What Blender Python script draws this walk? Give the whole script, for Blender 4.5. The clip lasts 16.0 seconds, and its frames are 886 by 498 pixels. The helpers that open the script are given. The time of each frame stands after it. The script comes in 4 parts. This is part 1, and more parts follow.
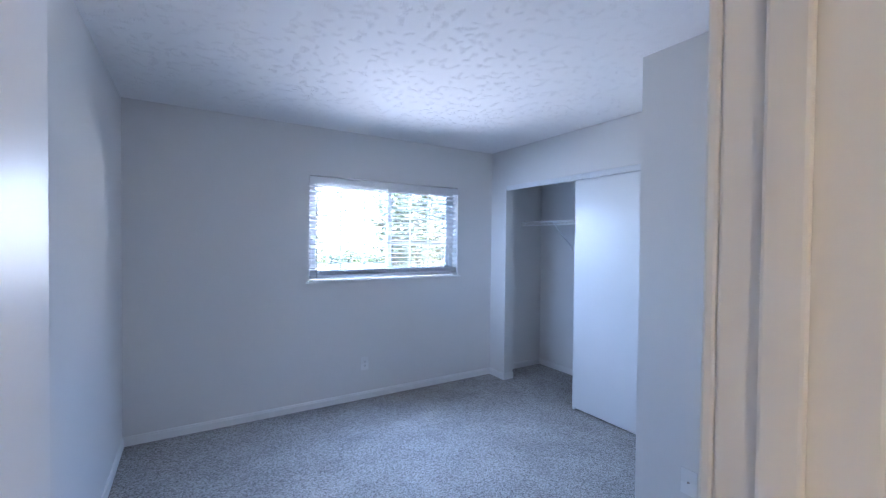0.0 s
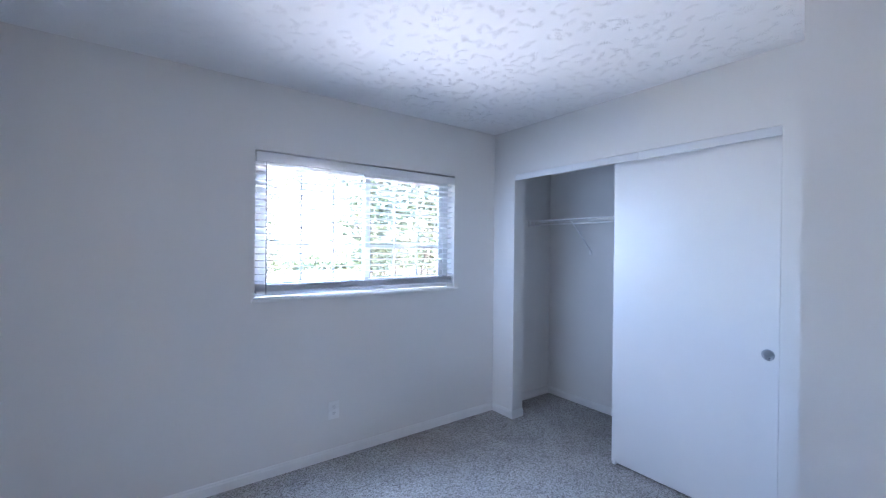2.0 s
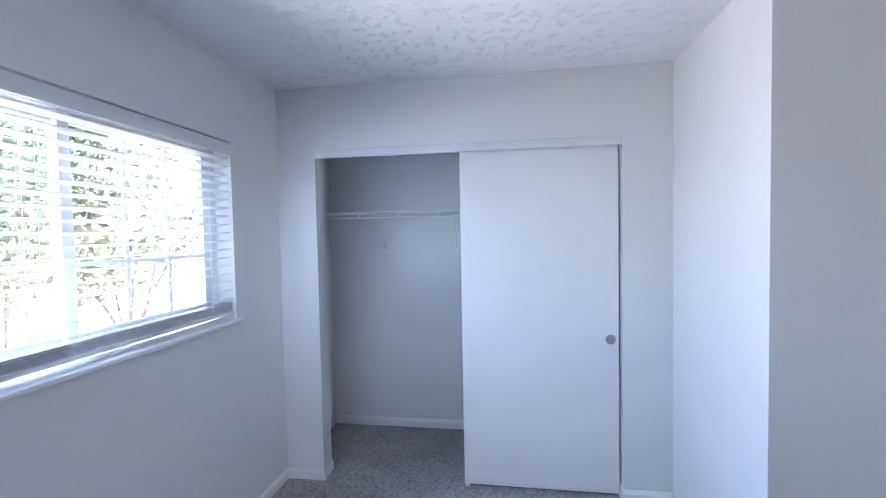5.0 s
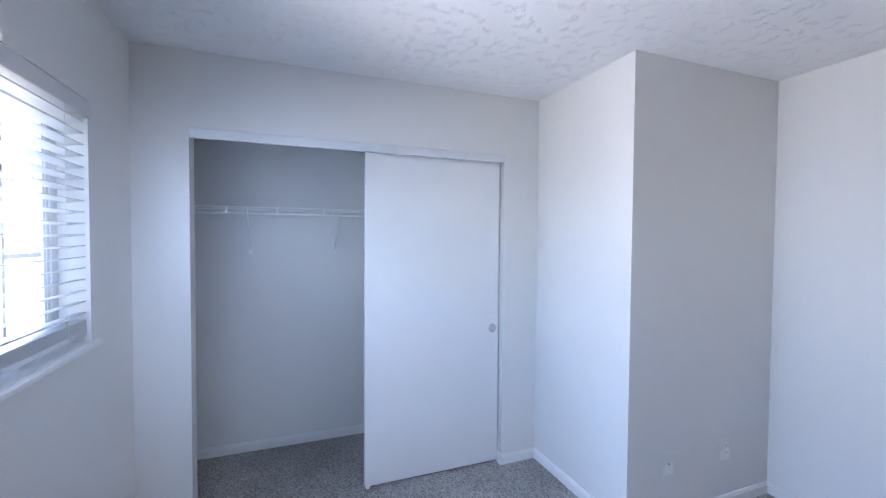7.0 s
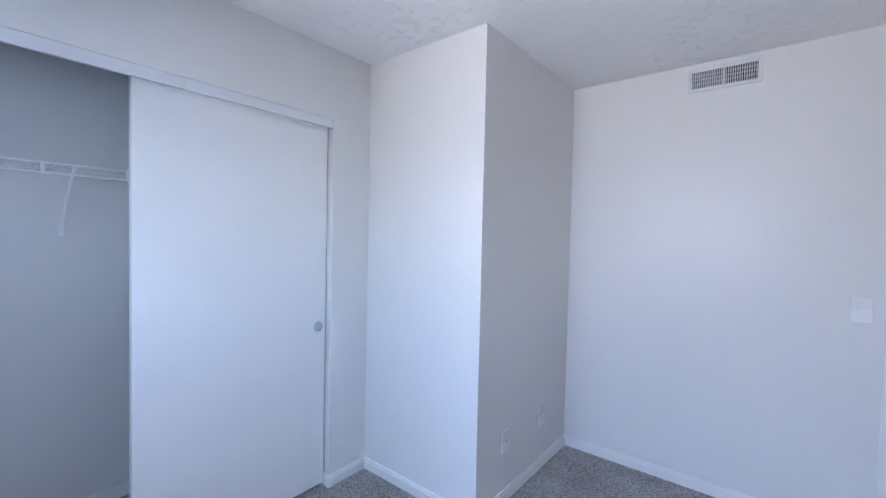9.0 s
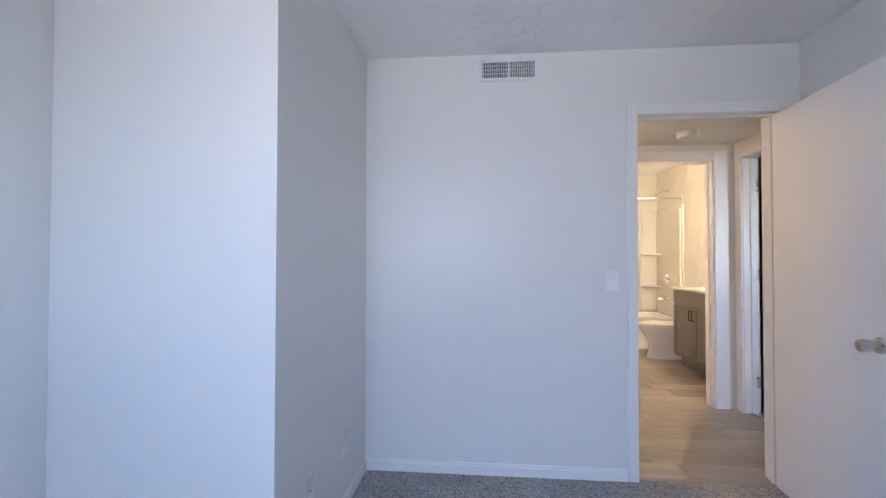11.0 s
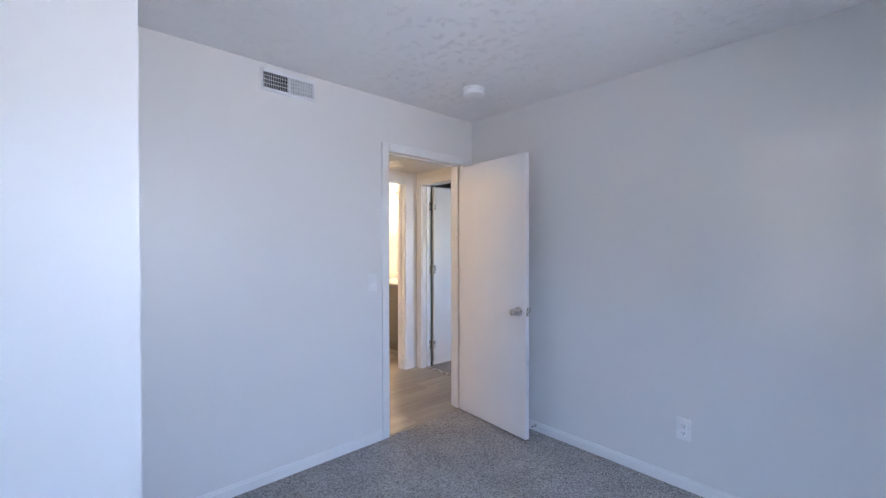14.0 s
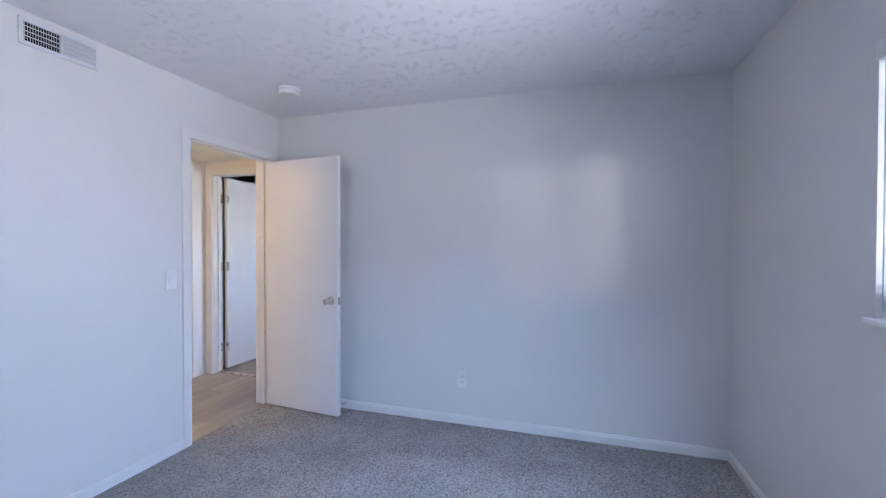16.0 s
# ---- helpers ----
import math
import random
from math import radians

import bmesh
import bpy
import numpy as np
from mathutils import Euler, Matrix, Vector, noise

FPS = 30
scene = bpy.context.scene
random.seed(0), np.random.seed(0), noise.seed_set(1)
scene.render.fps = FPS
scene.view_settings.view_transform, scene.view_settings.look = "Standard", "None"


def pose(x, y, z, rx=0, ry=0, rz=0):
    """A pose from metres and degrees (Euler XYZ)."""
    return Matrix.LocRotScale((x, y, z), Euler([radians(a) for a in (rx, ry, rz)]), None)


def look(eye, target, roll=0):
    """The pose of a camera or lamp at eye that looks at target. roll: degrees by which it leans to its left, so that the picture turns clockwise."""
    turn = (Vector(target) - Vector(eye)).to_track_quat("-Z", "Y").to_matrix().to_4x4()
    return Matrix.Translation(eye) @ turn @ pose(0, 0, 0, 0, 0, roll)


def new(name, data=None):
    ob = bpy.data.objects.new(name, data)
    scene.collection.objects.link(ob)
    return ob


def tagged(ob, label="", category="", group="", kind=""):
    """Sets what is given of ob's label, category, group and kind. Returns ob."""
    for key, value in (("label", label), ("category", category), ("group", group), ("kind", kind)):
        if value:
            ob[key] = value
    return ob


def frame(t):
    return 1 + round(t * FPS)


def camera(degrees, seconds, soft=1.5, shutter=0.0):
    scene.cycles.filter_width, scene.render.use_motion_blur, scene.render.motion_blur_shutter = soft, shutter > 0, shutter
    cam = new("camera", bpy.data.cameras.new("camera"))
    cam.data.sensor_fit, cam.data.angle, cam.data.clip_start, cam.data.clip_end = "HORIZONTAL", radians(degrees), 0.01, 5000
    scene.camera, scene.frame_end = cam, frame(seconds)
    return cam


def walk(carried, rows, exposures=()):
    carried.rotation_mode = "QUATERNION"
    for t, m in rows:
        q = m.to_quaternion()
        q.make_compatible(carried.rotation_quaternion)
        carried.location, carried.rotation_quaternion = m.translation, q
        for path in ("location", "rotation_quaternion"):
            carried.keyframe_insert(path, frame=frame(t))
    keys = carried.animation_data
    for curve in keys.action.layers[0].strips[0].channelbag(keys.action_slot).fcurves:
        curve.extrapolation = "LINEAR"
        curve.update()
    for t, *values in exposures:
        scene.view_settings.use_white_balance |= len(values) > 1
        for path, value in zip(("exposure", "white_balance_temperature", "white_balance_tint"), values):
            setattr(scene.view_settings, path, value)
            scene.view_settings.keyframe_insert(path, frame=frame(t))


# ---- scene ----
cam = camera(94.4, 16.0, soft=1.2)

PATH = [
    (0, (0.41, -0.208, 1.452), (1.456, 1.496, 1.416), 0.6),
    (0.5, (0.456, -0.002, 1.446), (1.442, 1.738, 1.42), 0.3),
    (1, (0.534, 0.24, 1.435), (1.535, 1.972, 1.416), 0.5),
    (1.5, (0.628, 0.479, 1.436), (1.67, 2.186, 1.416), 0.6),
    (2, (0.726, 0.703, 1.431), (1.904, 2.318, 1.421), 0.6),
    (2.5, (0.822, 0.943, 1.427), (2.169, 2.421, 1.432), 0.6),
    (3, (0.855, 1.181, 1.42), (2.379, 2.475, 1.439), 0.6),
    (3.5, (0.869, 1.391, 1.422), (2.554, 2.467, 1.437), 0.6),
    (4, (0.872, 1.582, 1.451), (2.688, 2.42, 1.455), 0.3),
    (4.2, (0.849, 1.647, 1.48), (2.706, 2.392, 1.47), -0.3),
    (6.3, (0.866, 2.502, 1.53), (2.819, 2.076, 1.455), 0.4),
    (6.5, (0.87, 2.534, 1.506), (2.806, 2.035, 1.444), 0.4),
    (7, (0.859, 2.674, 1.506), (2.726, 1.959, 1.447), 0.4),
    (7.5, (0.834, 2.775, 1.492), (2.614, 1.864, 1.438), 0.5),
    (8, (0.888, 2.767, 1.443), (2.564, 1.676, 1.424), 0.1),
    (8.2, (0.976, 2.8, 1.489), (2.581, 1.607, 1.436), 0.3),
    (10.3, (1.664, 2.483, 1.258), (2.235, 0.566, 1.285), 0.2),
    (10.5, (1.682, 2.458, 1.283), (2.143, 0.512, 1.294), 0.1),
    (11, (1.751, 2.382, 1.248), (1.921, 0.389, 1.283), 0.1),
    (11.5, (1.838, 2.301, 1.275), (1.738, 0.304, 1.295), -0.1),
    (12, (1.978, 2.248, 1.321), (1.596, 0.285, 1.319), -0.2),
    (12.5, (2.105, 2.301, 1.362), (1.476, 0.402, 1.345), -0.3),
    (13, (2.271, 2.365, 1.382), (1.384, 0.573, 1.372), -0.2),
    (13.5, (2.419, 2.383, 1.391), (1.294, 0.73, 1.371), -0.1),
    (14, (2.552, 2.429, 1.37), (1.203, 0.953, 1.354), -0.1),
    (14.5, (2.678, 2.441, 1.356), (1.127, 1.179, 1.331), -0.0),
    (15, (2.811, 2.433, 1.351), (1.098, 1.401, 1.324), 0.1),
    (15.5, (2.928, 2.424, 1.347), (1.09, 1.635, 1.319), 0.2),
    (16, (2.957, 2.423, 1.343), (1.049, 1.823, 1.319), 0.1),
]
walk(cam, [(t, look(eye, target, roll)) for t, eye, target, roll in PATH], exposures=((0.0, 5.12, 5250, 16), (2.5, 5.26, 5650, 17), (7.5, 5.24, 5850, 18), (11.0, 4.98, 5850, 18), (14.0, 5.08, 5800, 18), (16.0, 5.22, 5650, 19)))

# ---- world, sun, lights, exposure ----
world = bpy.data.worlds.new("world")
scene.world = world
world.use_nodes = True
wn = world.node_tree
sky = wn.nodes.new("ShaderNodeTexSky")
sky.sky_type = "NISHITA"
sky.sun_disc = False
sky.sun_elevation = radians(48)
sky.sun_rotation = radians(93)
wn.nodes["Background"].inputs["Strength"].default_value = 0.15
wn.links.new(sky.outputs["Color"], wn.nodes["Background"].inputs["Color"])

sun = new("sun", bpy.data.lights.new("sun", "SUN"))
sun.data.energy = 4.5
sun.data.angle = radians(0.5)
sun.data.color = (1.0, 0.95, 0.87)
sun.matrix_world = look((18.0, -1.0, 20.0), (0, 0, 0))


def lamp(name, x, y, z, watts, colour, size):
    ob = new(name, bpy.data.lights.new(name, "POINT"))
    ob.data.energy = watts
    ob.data.color = colour
    ob.data.shadow_soft_size = size
    ob.location = (x, y, z)
    return ob


WARM = (1.0, 0.66, 0.29)
lamp("hall_lamp", 1.35, -0.62, 2.0, 0.19, WARM, 0.08)
lamp("bathroom_lamp", -0.84, -2.25, 1.96, 1.35, (1.0, 0.74, 0.42), 0.06)



def window_light(name, place, turn, size, watts, colour, spread):
    """An area lamp that stands in for daylight from a window."""
    ob = new(name, bpy.data.lights.new(name, "AREA"))
    ob.data.shape = "RECTANGLE"
    ob.data.size, ob.data.size_y = size
    ob.data.energy = watts
    ob.data.color = colour
    ob.data.spread = radians(spread)
    ob.matrix_world = pose(*place, *turn)
    return ob


# lamps inside the blind stand in for blue skylight downwards, pale ground light upwards
window_light("sky_light", (2.04, 3.16, 1.52), (55, 0, 178), (1.40, 0.78), 0.33, (0.52, 0.70, 1.0), 94)
# east and west lamps added to brighten the closet and the west wall
window_light("sky_light_east", (2.04, 3.16, 1.52), (70, 0, 252), (1.20, 0.78), 0.18, (0.56, 0.73, 1.0), 110)
window_light("sky_light_west", (2.04, 3.16, 1.52), (44, 0, 138), (1.20, 0.78), 0.34, (0.52, 0.70, 1.0), 90)
window_light("ground_light", (2.04, 3.16, 1.58), (108, 0, 168), (1.40, 0.78), 0.27, (0.95, 0.93, 0.95), 96)
# added area lamp out in the yard throws a faint warm patch through the window
window_light("patch_lamp", (8.6, 6.9, 1.95), (88, 0, 118), (0.6, 0.7), 7.0, (1.0, 0.90, 0.76), 170)
# lamp added at the far room's unseen window opening, brightens the far door
window_light("far_window_light", (-2.0, 2.18, 1.6), (-90, 0, 0), (0.76, 0.76), 0.5, (0.75, 0.86, 1.0), 170)

scene.view_settings.exposure = 5.3


# ---- materials ----
def mat(name, colour, rough=0.5, metal=0.0, vary=0.04, vscale=3.0, grain=0.0, gscale=200.0, bump=0.0, bscale=120.0, bdist=0.002,
        emit=None, power=0.0, spec=0.5, rvary=0.06):
    m = bpy.data.materials.new(name)
    m.use_nodes = True
    nt = m.node_tree
    b = nt.nodes["Principled BSDF"]
    b.inputs["Roughness"].default_value = rough
    b.inputs["Metallic"].default_value = metal
    b.inputs["Specular IOR Level"].default_value = spec
    geo = nt.nodes.new("ShaderNodeTexCoord")
    n1 = nt.nodes.new("ShaderNodeTexNoise")
    n1.inputs["Scale"].default_value = vscale
    n1.inputs["Detail"].default_value = 4
    nt.links.new(geo.outputs["Object"], n1.inputs["Vector"])
    n2 = nt.nodes.new("ShaderNodeTexNoise")
    n2.inputs["Scale"].default_value = gscale
    n2.inputs["Detail"].default_value = 3
    nt.links.new(geo.outputs["Object"], n2.inputs["Vector"])

    def ramp(src, lo, hi):
        r = nt.nodes.new("ShaderNodeMapRange")
        r.inputs["From Min"].default_value, r.inputs["From Max"].default_value = 0.3, 0.7
        r.inputs["To Min"].default_value, r.inputs["To Max"].default_value = lo, hi
        nt.links.new(src, r.inputs["Value"])
        return r.outputs["Result"]
    mul = nt.nodes.new("ShaderNodeMath")
    mul.operation = "MULTIPLY"
    nt.links.new(ramp(n1.outputs["Fac"], 1 - vary, 1 + vary), mul.inputs[0])
    nt.links.new(ramp(n2.outputs["Fac"], 1 - grain, 1 + grain), mul.inputs[1])
    vec = nt.nodes.new("ShaderNodeVectorMath")
    vec.operation = "SCALE"
    vec.inputs[0].default_value = colour
    nt.links.new(mul.outputs[0], vec.inputs["Scale"])
    nt.links.new(vec.outputs[0], b.inputs["Base Color"])
    if rvary:
        nt.links.new(ramp(n1.outputs["Fac"], max(0.02, rough - rvary), rough + rvary), b.inputs["Roughness"])
    if bump:
        n3 = nt.nodes.new("ShaderNodeTexNoise")
        n3.inputs["Scale"].default_value = bscale
        n3.inputs["Detail"].default_value = 3
        nt.links.new(geo.outputs["Object"], n3.inputs["Vector"])
        bp = nt.nodes.new("ShaderNodeBump")
        bp.inputs["Strength"].default_value = bump
        bp.inputs["Distance"].default_value = bdist
        nt.links.new(n3.outputs["Fac"], bp.inputs["Height"])
        nt.links.new(bp.outputs[0], b.inputs["Normal"])
    if emit:
        b.inputs["Emission Color"].default_value = (*emit, 1)
        b.inputs["Emission Strength"].default_value = power
    return m


M_WALL = mat("wall_paint", (0.75, 0.74, 0.715), 0.30, vary=0.006, rvary=0, spec=0.20, vscale=1.5, bump=0.22, bscale=190, bdist=0.0012)
M_WARMWALL = mat("hall_paint", (0.78, 0.765, 0.72), 0.38, rvary=0, vary=0.006, vscale=1.5, bump=0.2, bscale=190, bdist=0.0012)
M_TRIM = mat("trim_paint", (0.79, 0.785, 0.765), 0.30, rvary=0.0, vary=0.015, vscale=6, bump=0.03, bscale=60, bdist=0.001)
M_DOOR = mat("door_paint", (0.79, 0.78, 0.76), 0.34, rvary=0.0, vary=0.015, vscale=4, bump=0.12, bscale=90, bdist=0.0008)
M_SLIDE = mat("sliding_door_paint", (0.80, 0.795, 0.78), 0.28, rvary=0.0, vary=0.012, vscale=3, bump=0.10, bscale=70, bdist=0.0008)
M_PLATE = mat("white_plastic", (0.83, 0.83, 0.815), 0.28, vary=0.01)
# near-black colour in place of the shade inside gaps and holes
M_GAP_SHADE = mat("painted_gap_shade", (0.015, 0.015, 0.015), 0.9, vary=0.1)
M_BLIND = mat("blind_vinyl", (0.84, 0.84, 0.83), 0.35, vary=0.01)
M_VINYL = mat("window_vinyl", (0.78, 0.79, 0.80), 0.35, vary=0.01)
M_METALW = mat("painted_metal", (0.72, 0.73, 0.74), 0.30, vary=0.02)
M_STEEL = mat("brushed_steel", (0.50, 0.52, 0.55), 0.32, 1.0, vary=0.04, vscale=30)
M_WIRE = mat("vinyl_coated_wire", (0.86, 0.86, 0.86), 0.35, vary=0.01)
M_NICKEL = mat("satin_nickel", (0.62, 0.59, 0.55), 0.28, 1.0, vary=0.03, vscale=20)
M_CHROME = mat("chrome", (0.80, 0.80, 0.80), 0.12, 1.0, vary=0.02)
M_BLACK = mat("black_metal", (0.02, 0.02, 0.02), 0.4, 0.6, vary=0.05)
M_CARPETB = mat("carpet_b", (0.30, 0.285, 0.27), 0.95)
M_VANITY = mat("vanity_paint", (0.21, 0.19, 0.168), 0.45, vary=0.06, vscale=8, grain=0.05, gscale=90, bump=0.1, bscale=80)
M_COUNTER = mat("counter", (0.80, 0.79, 0.76), 0.15, vary=0.02)
M_PORC = mat("porcelain", (0.80, 0.79, 0.76), 0.08, vary=0.01)
M_ACRYL = mat("tub_acrylic", (0.80, 0.78, 0.73), 0.10, vary=0.01)
M_BARK = mat("bark", (0.16, 0.12, 0.09), 0.9, vary=0.3, vscale=8, bump=0.6, bscale=30, bdist=0.02)
M_LEAF = mat("leaf", (0.100, 0.115, 0.050), 0.55, vary=0.35, vscale=1.3)
M_SHRUB = mat("shrub_leaf", (0.26, 0.11, 0.07), 0.6, vary=0.3, vscale=2)
M_GRASS = mat("lawn", (0.12, 0.115, 0.065), 0.95, vary=0.3, vscale=0.6, grain=0.35, gscale=30, bump=0.5, bscale=60, bdist=0.03)
M_MULCH = mat("mulch", (0.20, 0.12, 0.08), 0.95, vary=0.3, vscale=3, grain=0.5, gscale=40, bump=0.6, bscale=40, bdist=0.02)
M_PAVE = mat("concrete", (0.50, 0.48, 0.44), 0.9, vary=0.08, vscale=0.8, grain=0.1, gscale=60, bump=0.2, bscale=60)
M_SIDING = mat("siding", (0.62, 0.60, 0.55), 0.7, vary=0.05)
M_ROOF = mat("roof_shingle", (0.12, 0.11, 0.10), 0.9, vary=0.2, vscale=4)
M_SCREEN = mat("screen_mesh", (0.05, 0.05, 0.05), 0.8, vary=0.05)
# thin vinyl lets part of the daylight through
nt = M_BLIND.node_tree
glow = nt.nodes.new("ShaderNodeBsdfTranslucent")
glow.inputs["Color"].default_value = (0.85, 0.87, 0.90, 1)
both = nt.nodes.new("ShaderNodeMixShader")
both.inputs["Fac"].default_value = 0.30
nt.links.new(nt.nodes["Principled BSDF"].outputs[0], both.inputs[1])
nt.links.new(glow.outputs[0], both.inputs[2])
nt.links.new(both.outputs[0], nt.nodes["Material Output"].inputs["Surface"])
M_SCREEN.node_tree.nodes["Principled BSDF"].inputs["Alpha"].default_value = 0.18
M_LAMPG = mat("lamp_glass", (0.8, 0.75, 0.65), 0.4, emit=(1.0, 0.66, 0.34), power=1.5)


def carpet_material():
    m = mat("carpet", (0.34, 0.315, 0.29), 1.0, vary=0.07, vscale=4.5, spec=0.1, rvary=0)
    nt = m.node_tree
    b = nt.nodes["Principled BSDF"]
    tc = nt.nodes.new("ShaderNodeTexCoord")
    vo = nt.nodes.new("ShaderNodeTexVoronoi")
    vo.inputs["Scale"].default_value = 170
    no = nt.nodes.new("ShaderNodeTexNoise")
    no.inputs["Scale"].default_value = 80
    no.inputs["Detail"].default_value = 3
    no.inputs["Roughness"].default_value = 0.7
    for n in (vo, no):
        nt.links.new(tc.outputs["Object"], n.inputs["Vector"])
    vo.inputs["Scale"].default_value = 150
    sp = nt.nodes.new("ShaderNodeSeparateColor")
    nt.links.new(vo.outputs["Color"], sp.inputs["Color"])
    mixv = nt.nodes.new("ShaderNodeMath")
    mixv.operation = "MULTIPLY_ADD"
    mixv.inputs[1].default_value = 0.55
    nt.links.new(sp.outputs["Red"], mixv.inputs[0])
    half = nt.nodes.new("ShaderNodeMath")
    half.operation = "MULTIPLY"
    half.inputs[1].default_value = 0.45
    nt.links.new(no.outputs["Fac"], half.inputs[0])
    nt.links.new(half.outputs[0], mixv.inputs[2])
    cr = nt.nodes.new("ShaderNodeValToRGB")
    e = cr.color_ramp.elements
    e[0].position, e[0].color = 0.18, (0.155, 0.142, 0.130, 1)
    e[1].position, e[1].color = 0.80, (0.52, 0.50, 0.472, 1)
    mid = e.new(0.45)
    mid.color = (0.35, 0.331, 0.308, 1)
    nt.links.new(mixv.outputs[0], cr.inputs["Fac"])
    big = nt.nodes.new("ShaderNodeTexNoise")
    big.inputs["Scale"].default_value = 3.5
    big.inputs["Detail"].default_value = 3
    nt.links.new(tc.outputs["Object"], big.inputs["Vector"])
    mr = nt.nodes.new("ShaderNodeMapRange")
    mr.inputs["From Min"].default_value, mr.inputs["From Max"].default_value = 0.3, 0.7
    mr.inputs["To Min"].default_value, mr.inputs["To Max"].default_value = 0.88, 1.12
    nt.links.new(big.outputs["Fac"], mr.inputs["Value"])
    sc = nt.nodes.new("ShaderNodeVectorMath")
    sc.operation = "SCALE"
    nt.links.new(cr.outputs["Color"], sc.inputs[0])
    nt.links.new(mr.outputs["Result"], sc.inputs["Scale"])
    nt.links.new(sc.outputs[0], b.inputs["Base Color"])
    bp = nt.nodes.new("ShaderNodeBump")
    bp.inputs["Strength"].default_value = 0.9
    bp.inputs["Distance"].default_value = 0.006
    ad = nt.nodes.new("ShaderNodeMath")
    ad.operation = "SUBTRACT"
    nt.links.new(no.outputs["Fac"], ad.inputs[0])
    nt.links.new(vo.outputs["Distance"], ad.inputs[1])
    nt.links.new(ad.outputs[0], bp.inputs["Height"])
    nt.links.new(bp.outputs[0], b.inputs["Normal"])
    return m


def ceiling_material():
    """Stomped drywall compound: fans of short ridges pressed in by a brush."""
    m = mat("ceiling_texture", (0.88, 0.875, 0.865), 0.75, vary=0.01, spec=0.3)
    nt = m.node_tree
    b = nt.nodes["Principled BSDF"]

    def math_node(op, a, b2=None):
        n = nt.nodes.new("ShaderNodeMath")
        n.operation = op
        for i, v in enumerate((a, b2)):
            if v is None:
                continue
            if isinstance(v, (int, float)):
                n.inputs[i].default_value = v
            else:
                nt.links.new(v, n.inputs[i])
        return n.outputs[0]

    def ramp(v, lo, hi, to_lo=0.0, to_hi=1.0):
        n = nt.nodes.new("ShaderNodeMapRange")
        n.inputs["From Min"].default_value, n.inputs["From Max"].default_value = lo, hi
        n.inputs["To Min"].default_value, n.inputs["To Max"].default_value = to_lo, to_hi
        nt.links.new(v, n.inputs["Value"])
        return n.outputs["Result"]
    tc = nt.nodes.new("ShaderNodeTexCoord")
    warp = nt.nodes.new("ShaderNodeTexNoise")
    warp.inputs["Scale"].default_value = 9
    warp.inputs["Detail"].default_value = 2
    nt.links.new(tc.outputs["Object"], warp.inputs["Vector"])
    fans = []
    for scale, shift in ((14.0, 0.0), (10.5, 3.7)):
        mv = nt.nodes.new("ShaderNodeVectorMath")
        mv.operation = "ADD"
        mv.inputs[1].default_value = (shift, shift * 0.6, 0.0)
        nt.links.new(tc.outputs["Object"], mv.inputs[0])
        vo = nt.nodes.new("ShaderNodeTexVoronoi")
        vo.voronoi_dimensions = "2D"
        vo.inputs["Scale"].default_value = scale
        nt.links.new(mv.outputs[0], vo.inputs["Vector"])
        df = nt.nodes.new("ShaderNodeVectorMath")
        df.operation = "SUBTRACT"
        nt.links.new(mv.outputs[0], df.inputs[0])
        nt.links.new(vo.outputs["Position"], df.inputs[1])
        xyz = nt.nodes.new("ShaderNodeSeparateXYZ")
        nt.links.new(df.outputs[0], xyz.inputs[0])
        ang = math_node("ARCTAN2", xyz.outputs["Y"], xyz.outputs["X"])
        sc = nt.nodes.new("ShaderNodeSeparateColor")
        nt.links.new(vo.outputs["Color"], sc.inputs["Color"])
        stripes = math_node("SINE", math_node("ADD", math_node("MULTIPLY", ang, 14.0), math_node("MULTIPLY", warp.outputs["Fac"], 14.0)))
        side = math_node("COSINE", math_node("ADD", ang, math_node("MULTIPLY", sc.outputs["Red"], 6.283)))
        near = ramp(vo.outputs["Distance"], 0.12, 0.20)
        far = ramp(vo.outputs["Distance"], 0.36, 0.46, 1.0, 0.0)
        some = ramp(sc.outputs["Green"], 0.30, 0.40)
        f = math_node("MULTIPLY", ramp(stripes, 0.35, 0.95), ramp(side, 0.15, 0.45))
        f = math_node("MULTIPLY", math_node("MULTIPLY", f, near), math_node("MULTIPLY", far, some))
        fans.append(f)
    bp = nt.nodes.new("ShaderNodeBump")
    bp.inputs["Strength"].default_value = 0.9
    bp.inputs["Distance"].default_value = 0.004
    nt.links.new(math_node("MAXIMUM", fans[0], fans[1]), bp.inputs["Height"])
    nt.links.new(bp.outputs[0], b.inputs["Normal"])
    return m


